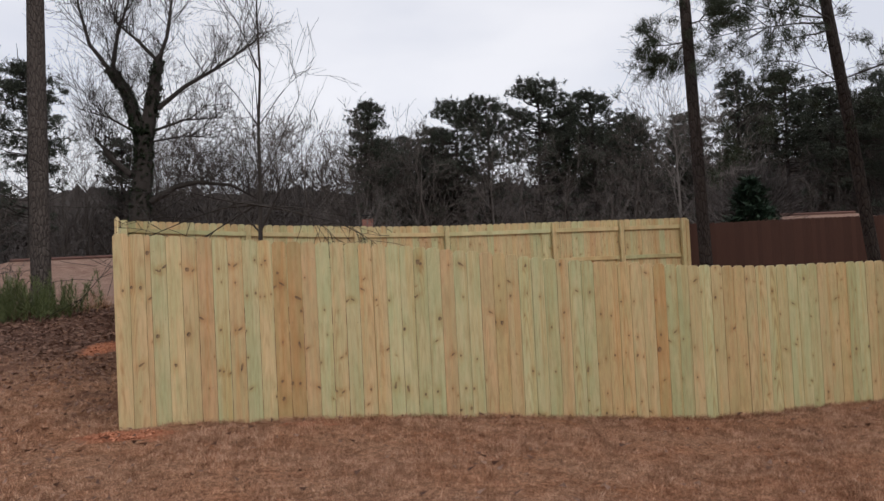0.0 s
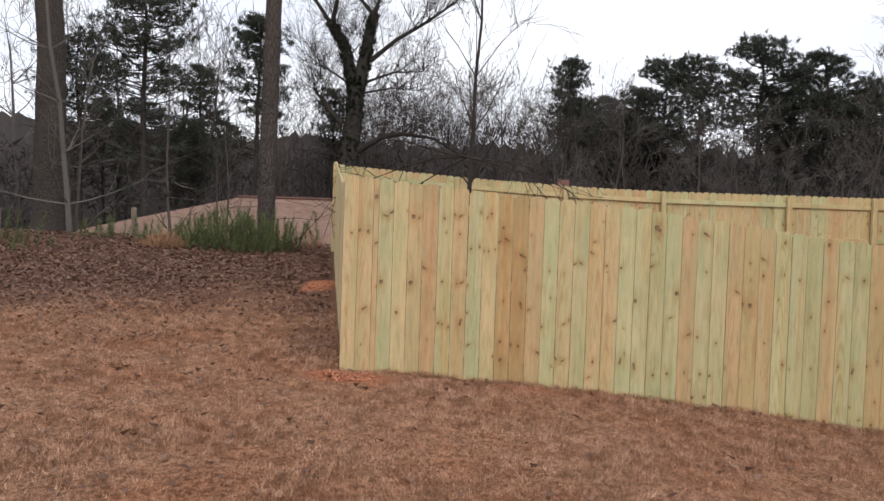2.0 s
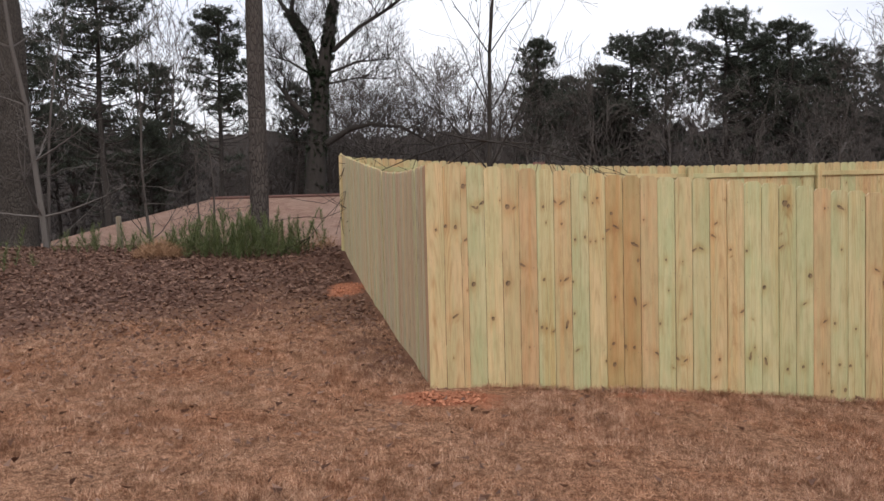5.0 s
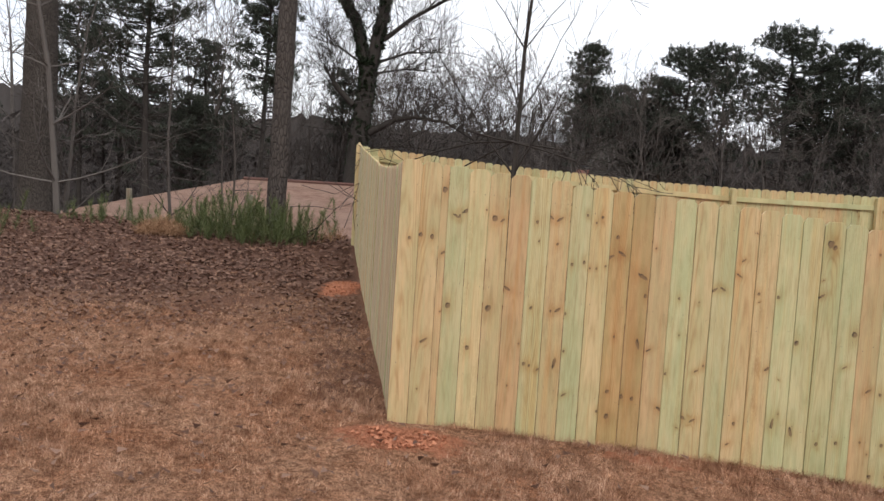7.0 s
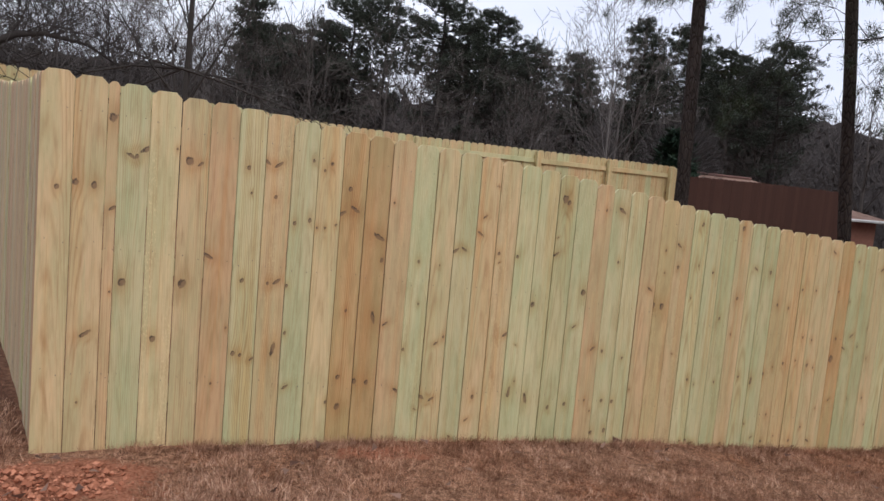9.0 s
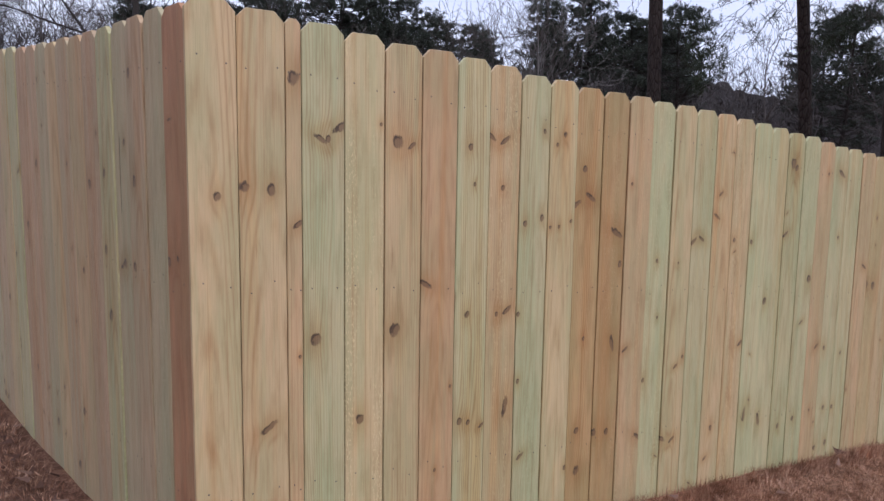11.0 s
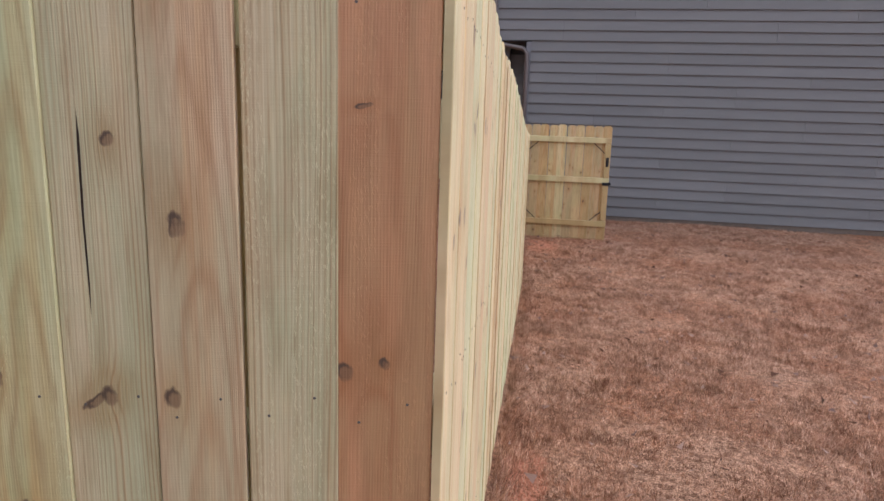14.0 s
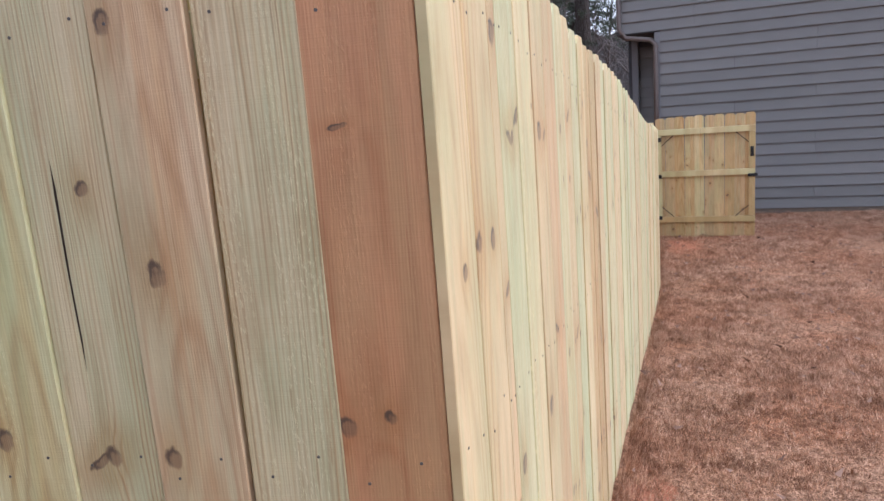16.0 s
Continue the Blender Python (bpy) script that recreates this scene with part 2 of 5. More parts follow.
PINE_BARK = bark("pine_bark", (0.066, 0.055, 0.049), (0.110, 0.094, 0.084), 17.0)
DARK_PINE = bark("dark_pine_bark", (0.036, 0.029, 0.026), (0.075, 0.060, 0.052), 14.0)
GREY_BARK = bark("grey_bark", (0.068, 0.058, 0.050), (0.105, 0.090, 0.080), 26.0)
TWIG = plain("winter_twig", (0.085, 0.072, 0.064), 0.9, 0.0, 0.35, 1.5)
BRUSH = leafy("winter_brush", (0.034, 0.029, 0.028), (0.105, 0.092, 0.088), 0.95)
PALE_TWIG = plain("pale_winter_twig", (0.125, 0.110, 0.100), 0.9, 0.0, 0.3, 1.5)
DARK_BARK = plain("dark_bark", (0.040, 0.034, 0.030), 0.95, 0.0, 0.3, 3.0)
NEEDLE = leafy("pine_needles", (0.024, 0.031, 0.022), (0.072, 0.082, 0.060))
NEAR_NEEDLE = leafy("near_pine_needles", (0.018, 0.028, 0.014), (0.045, 0.060, 0.030))
IVY = leafy("ivy_leaves", (0.010, 0.018, 0.009), (0.030, 0.045, 0.020))
SHRUB = leafy("shrub_green", (0.045, 0.066, 0.022), (0.150, 0.172, 0.070))
CEDAR = leafy("cedar_green", (0.014, 0.030, 0.018), (0.032, 0.058, 0.034))
LITTER = leafy("dead_leaves", (0.085, 0.042, 0.030), (0.25, 0.150, 0.108), 0.8)
n = Nodes("dormant_grass", 0.85, 0.2)
p = n.place()
tuft = n.noise(p, 7.5, 3.0, 0.65)
knot = n.noise(p, 34.0, 2.0, 0.6)
wide = n.noise(p, 1.1, 3.0)
c = n.mix(n.math("POWER", n.island(), 1.3), (0.305, 0.165, 0.106), (0.67, 0.460, 0.325))
c = n.mix(n.step(knot, 0.36, 0.60), n.mix(1.0, c, (0.66, 0.60, 0.56), "MULTIPLY"), n.mix(1.0, c, (1.14, 1.14, 1.14), "MULTIPLY"))
c = n.mix(n.step(tuft, 0.40, 0.60), n.mix(1.0, c, (0.62, 0.55, 0.50), "MULTIPLY"), n.mix(1.0, c, (1.22, 1.22, 1.22), "MULTIPLY"))
STRAW = n.colour(n.mix(n.step(wide, 0.45, 0.62, 0.0, 0.6), c, n.mix(1.0, c, (0.92, 0.78, 0.68), "MULTIPLY")))
DRYWEED = leafy("dry_weeds", (0.24, 0.13, 0.07), (0.36, 0.22, 0.13), 0.85)

# ---- the lie of the land ----
FRONT_X = (-2.11, -1.2, -0.63, 0.2, 0.78, 1.6, 2.26, 2.9, 3.9, 4.8, 6.2, 8.1)
FRONT_TOP = (1.678, 1.603, 1.550, 1.492, 1.432, 1.335, 1.240, 1.182, 1.100, 1.055, 1.045, 1.010)
FRONT_BASE = (-0.140, -0.184, -0.215, -0.255, -0.30, -0.385, -0.475, -0.525, -0.59, -0.625, -0.665, -0.73)
SIDE_Y = (6.93, 8.1, 9.35, 10.6, 12.3, 14.6)
SIDE_TOP = (1.665, 1.692, 1.785, 1.95, 2.17, 2.49)


def smooth(t):
    t = np.clip(t, 0, 1)
    return t * t * (3 - 2 * t)


def land(x, y):
    """Height of the ground."""
    x, y = np.asarray(x, float), np.asarray(y, float)
    z = np.interp(x, (-14, -8, -4.5, *FRONT_X, 10.5, 16), (0.02, 0.0, -0.06, *FRONT_BASE, -0.70, -0.72))
    z = z + np.interp(y, (-6, 2, 6.9, 8.3, 10, 12.5, 15, 16.5), (-0.1, -0.02, 0.0, 0.06, 0.17, 0.42, 0.76, 0.8))
    z = z - 3.3 * smooth((y - 16.5) / 8.0)
    z = z + 0.02 * np.sin(1.7 * x + 0.6 * y) * np.sin(1.3 * y - 0.4 * x) + 0.008 * np.sin(6.1 * x + 1.0) * np.sin(5.3 * y)
    return z


def lands(x, y):
    return float(land(x, y))


# ---- mesh helpers ----


class Form:
    """Collects vertices and faces of one mesh."""

    def __init__(self):
        self.v, self.f, self.mi = [], [], []

    def add(self, verts, faces, m=0):
        k = len(self.v)
        self.v.extend(tuple(p) for p in verts)
        self.f.extend(tuple(i + k for i in q) for q in faces)
        self.mi.extend([m] * len(faces))

    def box(self, a, b, bevel=0.0, m=0, turn=None):
        """A box between two corners, with its long edges chamfered."""
        (x0, y0, z0), (x1, y1, z1) = a, b
        e = bevel
        if e <= 0:
            v = [(x, y, z) for z in (z0, z1) for y in (y0, y1) for x in (x0, x1)]
            f = [(0, 2, 3, 1), (4, 5, 7, 6), (0, 1, 5, 4), (2, 6, 7, 3), (0, 4, 6, 2), (1, 3, 7, 5)]
        else:
            v, f = [], []
            for z, s in ((z0, e), (z0 + e, 0), (z1 - e, 0), (z1, e)):
                g = e if s == 0 else e * 1.6
                ring = [(x0 + g, y0 + s), (x1 - g, y0 + s), (x1 - s, y0 + g), (x1 - s, y1 - g), (x1 - g, y1 - s), (x0 + g, y1 - s), (x0 + s, y1 - g), (x0 + s, y0 + g)]
                v += [(px, py, z) for px, py in ring]
            for k in range(3):
                f += [(8 * k + i, 8 * k + (i + 1) % 8, 8 * k + 8 + (i + 1) % 8, 8 * k + 8 + i) for i in range(8)]
            f += [tuple(range(7, -1, -1)), tuple(range(24, 32))]
        if turn is not None:
            v = [turn @ Vector(p) for p in v]
        self.add(v, f, m)

    def tube(self, pts, radii, sides=6, m=0, cap=True):
        """A tapered pipe along points."""
        pts = [Vector(p) for p in pts]
        v, f = [], []
        side = None
        for i, p in enumerate(pts):
            d = (pts[min(i + 1, len(pts) - 1)] - pts[max(i - 1, 0)])
            d = d.normalized() if d.length > 1e-9 else Vector((0, 0, 1))
            if side is None:
                side = d.cross(Vector((0.31, 0.87, 0.2)))
                if side.length < 0.05:
                    side = d.cross(Vector((1, 0, 0)))
            side = (side - d * side.dot(d)).normalized()
            up = d.cross(side)
            for k in range(sides):
                a = 2 * math.pi * k / sides
                v.append(p + (side * math.cos(a) + up * math.sin(a)) * radii[i])
        for i in range(len(pts) - 1):
            f += [(i * sides + k, i * sides + (k + 1) % sides, (i + 1) * sides + (k + 1) % sides, (i + 1) * sides + k) for k in range(sides)]
        if cap and sides > 3:
            f += [tuple(range(sides - 1, -1, -1)), tuple(range(len(v) - sides, len(v)))]
        self.add(v, f, m)

    def mesh(self, name, *mats, flat=True):
        me = bpy.data.meshes.new(name)
        me.from_pydata(self.v, [], self.f)
        for mt in mats:
            me.materials.append(mt)
        if len(mats) > 1:
            me.polygons.foreach_set("material_index", self.mi)
        if not flat:
            me.polygons.foreach_set("use_smooth", [True] * len(self.f))
        me.update()
        return me


def empty(name, m, label, category, group="", kind=""):
    ob = new(name)
    ob.matrix_basis = m
    return tagged(ob, label, category, group, kind)


def part(name, me, parent, m=None, label=""):
    """A mesh as one part under its thing."""
    ob = new(name, me)
    ob.parent = parent
    if m is not None:
        ob.matrix_basis = m
    if label:
        ob["label"] = label
    return ob


def blades(name, base, tip, width, mat, rng, bend=0.0):
    """Many thin triangles from base points to tip points, in one mesh."""
    k = len(base)
    d = tip - base
    a = rng.uniform(0, 2 * math.pi, k)
    s = np.stack([np.cos(a), np.sin(a), rng.uniform(-0.4, 0.4, k)], 1)
    s = s - d * (np.sum(s * d, 1) / np.maximum(np.sum(d * d, 1), 1e-9))[:, None]
    s = s / np.maximum(np.linalg.norm(s, axis=1), 1e-6)[:, None] * (np.asarray(width) * 0.5).reshape(-1, 1)
    v = np.empty((k * 3, 3))
    v[0::3], v[1::3], v[2::3] = base - s, base + s, tip
    me = bpy.data.meshes.new(name)
    me.vertices.add(3 * k)
    me.vertices.foreach_set("co", v.ravel())
    me.loops.add(3 * k)
    me.loops.foreach_set("vertex_index", np.arange(3 * k, dtype=np.int32))
    me.polygons.add(k)
    me.polygons.foreach_set("loop_start", np.arange(0, 3 * k, 3, dtype=np.int32))
    me.materials.append(mat)
    me.update(calc_edges=True)
    return me


# ---- ground ----
n = Nodes("winter_lawn_ground", 0.95, 0.1)
p = n.place()
px, py, pz = n.split(p)
fine = n.noise(p, 55.0, 5.0, 0.65)
mid = n.noise(p, 7.0, 4.0, 0.6)
big = n.noise(p, 0.9, 4.0, 0.55)
grit = n.noise(n.scaled(p, 1.0, 1.0, 1.0), 130.0, 3.0, 0.7)
lawn = n.mix(n.step(grit, 0.36, 0.64), (0.135, 0.067, 0.042), (0.49, 0.297, 0.190))
clot = n.noise(p, 24.0, 3.0, 0.65)
lawn = n.mix(n.step(clot, 0.38, 0.58), n.mix(1.0, lawn, (0.62, 0.56, 0.53), "MULTIPLY"), n.mix(1.0, lawn, (1.25, 1.25, 1.25), "MULTIPLY"))
lawn = n.mix(n.step(fine, 0.35, 0.65, 0.0, 0.5), lawn, n.mix(1.0, lawn, (0.55, 0.50, 0.46), "MULTIPLY"))
lawn = n.mix(n.step(mid, 0.38, 0.66), lawn, n.mix(1.0, lawn, (1.25, 1.22, 1.2), "MULTIPLY"))
lawn = n.mix(n.step(big, 0.42, 0.62, 0.0, 0.75), lawn, n.mix(1.0, lawn, (0.80, 0.62, 0.52), "MULTIPLY"))
woods = n.mix(fine, (0.062, 0.032, 0.024), (0.17, 0.094, 0.068))
edge = n.math("ADD", n.math("ADD", py, n.math("MULTIPLY", px, -0.42)), n.math("MULTIPLY", n.math("SUBTRACT", big, 0.5), 5.0))
edge = n.math("ADD", edge, n.math("MULTIPLY", n.math("SUBTRACT", mid, 0.5), 2.0))
outside = n.step(n.math("ADD", px, n.math("MULTIPLY", n.math("SUBTRACT", py, 6.9), 0.27)), -2.2, -1.9, 1.0, 0.0)
# strip along the side fence: bare soil plus its shade, put in the colour
soil_shade_strip = n.step(n.math("ADD", n.math("ADD", px, n.math("MULTIPLY", n.math("SUBTRACT", py, 6.9), 0.27)), n.math("MULTIPLY", n.math("SUBTRACT", mid, 0.5), 0.6)), -2.9, -2.5, 0.0, 0.75)
# the litter mask takes in that darkened strip too
litter = n.math("MULTIPLY", n.math("MAXIMUM", n.step(edge, 9.2, 13.8), n.math("MULTIPLY", soil_shade_strip, n.step(py, 6.8, 7.3))), outside)
c = n.mix(litter, lawn, woods)
c = n.mix(n.step(py, 17.0, 20.0), c, woods)


def clay_mask(cx, cy, rx, ry):
    dx = n.math("DIVIDE", n.math("SUBTRACT", px, cx), rx)
    dy = n.math("DIVIDE", n.math("SUBTRACT", py, cy), ry)
    d = n.math("ADD", n.math("MULTIPLY", dx, dx), n.math("MULTIPLY", dy, dy))
    return n.step(n.math("ADD", d, n.math("ADD", n.math("MULTIPLY", n.math("SUBTRACT", mid, 0.5), 3.2), n.math("MULTIPLY", n.math("SUBTRACT", fine, 0.5), 2.6))), 0.55, 1.2, 1.0, 0.0)


clay = n.mix(n.step(fine, 0.3, 0.7), (0.22, 0.078, 0.042), (0.56, 0.25, 0.150))
masks = clay_mask(-1.94, 6.53, 0.45, 0.30)
for cc in ((-3.62, 11.5, 0.28, 0.62), (7.3, 7.1, 0.7, 0.25), (-0.35, 6.86, 0.35, 0.10)):
    masks = n.math("MAXIMUM", masks, clay_mask(*cc))
c = n.mix(masks, c, clay)
n.bump(n.math("ADD", fine, n.math("MULTIPLY", mid, 0.8)), 0.9, 0.03)
GROUND = n.colour(c)

xs = np.concatenate([[-900, -300, -120, -60, -35], np.arange(-24, -9, 1.0), np.arange(-9, 11.01, 0.16), np.arange(12, 30, 1.5), [40, 70, 130, 300, 900]])
ys = np.concatenate([[-900, -300, -100, -40, -20], np.arange(-12, 0, 1.0), np.arange(0, 16, 0.16), np.arange(16.5, 30, 1.0), [36, 50, 75, 120, 300, 900]])
gx, gy = np.meshgrid(xs, ys)
gz = land(gx, gy)
bumpy = np.array([noise.noise((a * 1.6, b * 1.6, 0)) * 0.02 + noise.noise((a * 5, b * 5, 3)) * 0.012 for a, b in zip(gx.ravel(), gy.ravel())])
gz = gz.ravel() + bumpy
# a shallow dug hole with spoil round it at the corner post
hole_d = np.hypot((gx.ravel() + 1.97) / 1.0, (gy.ravel() - 6.50) / 0.8)
gz = gz - 0.10 * np.exp(-(hole_d / 0.14) ** 2) + 0.03 * np.exp(-((hole_d - 0.27) / 0.12) ** 2)
form = Form()
W = len(xs)
form.add(np.stack([gx.ravel(), gy.ravel(), gz], 1).tolist(), [(j * W + i, j * W + i + 1, (j + 1) * W + i + 1, (j + 1) * W + i) for j in range(len(ys) - 1) for i in range(W - 1)])
ground = tagged(new("ground", form.mesh("ground", GROUND, flat=False)), "dormant brown lawn sloping up to leaf-strewn woodland edge", "ground", kind="structure")

# ---- boards ----
TONES = {
    "y": (0.590, 0.468, 0.255), "t": (0.580, 0.438, 0.238), "g": (0.546, 0.500, 0.282), "G": (0.500, 0.458, 0.250),
    "r": (0.555, 0.388, 0.208), "R": (0.545, 0.362, 0.190), "O": (0.500, 0.328, 0.148), "o": (0.565, 0.404, 0.204),
    "p": (0.540, 0.370, 0.225), "s": (0.500, 0.420, 0.255), "n": (0.545, 0.400, 0.245), "D": (0.465, 0.228, 0.106), "b": (0.475, 0.335, 0.175),
}
PH = 1.84


def picket_mesh(name, w, h, t, mats, nails=(0.41, 1.045, 1.683), ear=0.028, seed=0):
    """A dog-ear fence board with nail heads; its face looks to -y, its base is at z 0."""
    form = Form()
    e = 0.0016
    out = [(-w / 2, 0), (w / 2, 0), (w / 2, h - ear), (w / 2 - ear, h), (-w / 2 + ear, h), (-w / 2, h - ear)]
    inn = [(-w / 2 + e, 0.002), (w / 2 - e, 0.002), (w / 2 - e, h - ear - e * 0.4), (w / 2 - ear - e * 0.4, h - e), (-w / 2 + ear + e * 0.4, h - e), (-w / 2 + e, h - ear - e * 0.4)]
    v = [(x, -t / 2, z) for x, z in inn] + [(x, -t / 2 + e, z) for x, z in out] + [(x, t / 2, z) for x, z in out]
    f = [tuple(range(6))] + [(i, i + 6, (i + 1) % 6 + 6, (i + 1) % 6) for i in range(6)]
    f += [(i + 6, i + 12, (i + 1) % 6 + 12, (i + 1) % 6 + 6) for i in range(6)] + [tuple(range(17, 11, -1))]
    form.add(v, f)
    rng = random.Random(seed)
    for z in nails:
        for x in (-w * 0.29, w * 0.29):
            cx, cz, r = x + rng.uniform(-0.008, 0.008), z + rng.uniform(-0.02, 0.02), 0.0025
            ring = [(cx + r * math.cos(a), -t / 2 - 0.0008, cz + r * math.sin(a)) for a in [k * math.pi / 3 for k in range(6)]]
            form.add(ring + [(p[0], -t / 2 + 0.001, p[2]) for p in ring], [tuple(range(6))] + [(k, k + 6, (k + 1) % 6 + 6, (k + 1) % 6) for k in range(6)], 1)
    return form.mesh(name, *mats)


PICKETS = [picket_mesh("picket", 0.1387, PH, 0.016, (WOOD, NAIL), seed=k) for k in range(4)]
SLIM = picket_mesh("picket_slim", 0.047, PH, 0.016, (WOOD, NAIL), ear=0.014)


def dress(ob, tone, knots, rng, figure=None):
    """The colour and the six knots of a board; spare knots lie outside it. A knot is u, z and turn + radius."""
    k = 1 + rng.uniform(-0.05, 0.05)
    ob["figure"] = [float(v) for v in figure or (rng.choice((70, 90, 130, 520, 640, 760)), rng.uniform(0.4, 1.1), rng.choice((0.0, 0.2, 0.5, 1.0)))]
    ob["tone"] = [v * k for v in TONES[tone]]
    spots = list(knots)
    for _ in range(0 if len(spots) > 3 else rng.choice((0, 1, 1, 2)) if spots else rng.choice((2, 3, 4, 5))):
        spots.append((rng.uniform(-0.062, 0.062), rng.uniform(0.1, PH - 0.1), rng.choice((0, 0, 0, 0, 3, 6)) + rng.choice((0.005, 0.006, 0.007, 0.010, 0.013))))
    spots += [(9.0, 9.0, 0.01)] * (6 - len(spots))
    for key, q in zip(("knot_a", "knot_b", "knot_c", "knot_d", "knot_e", "knot_f"), spots):
        ob[key] = [float(v) for v in q]


def along(path, s):
    """The point and heading at a length s along a plan line."""
    for (a, b), (c, d) in zip(path, path[1:]):
        seg = math.hypot(c - a, d - b)
        if s <= seg or (c, d) == path[-1]:
            return a + (c - a) * s / seg, b + (d - b) * s / seg, math.degrees(math.atan2(d - b, c - a))
        s -= seg


def length(path):
    return sum(math.hypot(c - a, d - b) for (a, b), (c, d) in zip(path, path[1:]))


def board_run(thing, path, top_at, tones, knots, rng, pitch=0.1397, first=(), meshes=PICKETS, gaps=(), flip=False, play=0.003, figures={}):
    """Boards side by side along a plan line, their tops following top_at(x, y)."""
    s, i, total = 0.0, 0, length(path)
    while s < total - 0.07:
        w = first[i] if i < len(first) else pitch
        x, y, yaw = along(path, min(s + w / 2, total))
        me = SLIM if w < 0.1 else meshes[rng.randrange(len(meshes))]
        fat = 1.0 if w < 0.1 else (w - rng.choice((0.0016, 0.003, 0.0042, 0.0056))) / 0.1387
        out = rng.uniform(-play, play)
        m = pose(x, y, top_at(x, y) - PH + rng.uniform(-0.005, 0.005), 0, -0.20 if i in gaps else rng.uniform(-0.05, 0.05), yaw) @ pose(0, out, 0)
        if flip:
            m = m @ pose(0, 0, 0, 0, 0, 180)
        ob = part("picket", me, thing, m @ Matrix.Diagonal((fat, 1, 1, 1)))
        tone = tones[i] if i < len(tones) else rng.choice("yyytttggGgort")
        dress(ob, tone, knots.get(i, ()), rng, figures.get(i))
        s += w
        i += 1


def stick(name, me_form, thing, tone, m=None, label=""):
    ob = part(name, me_form.mesh(name, RAILWOOD), thing, m, label)
    ob["tone"] = list(TONES[tone])
    ob["figure"] = [520.0, 0.7, 0.2]
    return ob


def lying(a, b, wide, thick):
    """A rail from a to b: a chamfered stick whose grain runs along its own z."""
    a, b = Vector(a), Vector(b)
    d = (b - a).normalized()
    flat = d.cross(Vector((0, 0, 1))).normalized()
    m = Matrix((flat, d.cross(flat), d)).transposed().to_4x4()
    m.translation = a
    form = Form()
    form.box((-thick / 2, -wide / 2, 0), (thick / 2, wide / 2, (b - a).length), 0.003)
    return form, m


def rails_and_posts(thing, path, top_at, inward, rng, post_at, drops=(0.20, 0.86, 1.52), tone="g"):
    """Square posts and three rails on the inner side of a fence."""
    for s0, s1 in zip(post_at, post_at[1:]):
        for drop in drops:
            (x0, y0, yaw), (x1, y1, _) = along(path, s0), along(path, s1)
            nx, ny = -math.sin(radians(yaw)) * inward * 0.028, math.cos(radians(yaw)) * inward * 0.028
            form, m = lying((x0 + nx, y0 + ny, top_at(x0, y0) - drop), (x1 + nx, y1 + ny, top_at(x1, y1) - drop), 0.085, 0.036)
            stick("rail", form, thing, rng.choice("ygyG"), m)
    for s0 in post_at:
        x, y, yaw = along(path, s0)
        nx, ny = -math.sin(radians(yaw)) * inward * 0.094, math.cos(radians(yaw)) * inward * 0.094
        form = Form()
        form.box((-0.045, -0.045, -0.3), (0.045, 0.045, 1.80), 0.004)
        stick("post", form, thing, tone, pose(x + nx, y + ny, top_at(x, y) - 1.83, 0, 0, yaw))


def front_top(x, y):
    return float(np.interp(x, FRONT_X, FRONT_TOP))


def side_top(x, y):
    return float(np.interp(y, SIDE_Y, SIDE_TOP))


def back_top(x, y):
    return float(np.interp(x, (-4.2, -1.5, 1.0, 2.5, 8.1), (2.47, 2.28, 2.16, 2.13, 2.10)))


FRONT = [(-2.109, 6.930), (-0.64, 7.005), (0.8, 7.06), (4.74, 7.22), (8.02, 7.56)]
SIDE = [(-2.098, 6.941), (-2.26, 7.62), (-4.19, 14.62)]
BACK = [(-4.15, 14.66), (2.5, 15.05), (8.08, 15.05)]

rng = random.Random(5)
fence_front = empty("privacy_fence", Matrix.Identity(4), "new pressure-treated pine privacy fence facing the lawn", "fence", "new yard fence runs")
FRONT_KNOTS = {}
FRONT_KNOTS.update({
    0: ((0.008, 1.3, 0.01),),
    1: ((0.009, 0.61, 6.017), (-0.054, 1.34, 0.013), (0.027, 1.33, 0.013)),
    2: ((-0.001, 1.67, 0.016), (0.014, 1.24, 6.014)),
    3: ((0.062, 1.54, 6.02), (-0.029, 0.88, 0.016), (-0.011, 1.5, 3.014), (0.015, 1.5, 0.008)),
    4: ((-0.018, 0.61, 0.013),),
    5: ((-0.023, 1.53, 0.018), (-0.031, 0.91, 0.018), (0.032, 1.52, 6.011)),
    6: ((-0.05, 1.06, 3.016),),
})
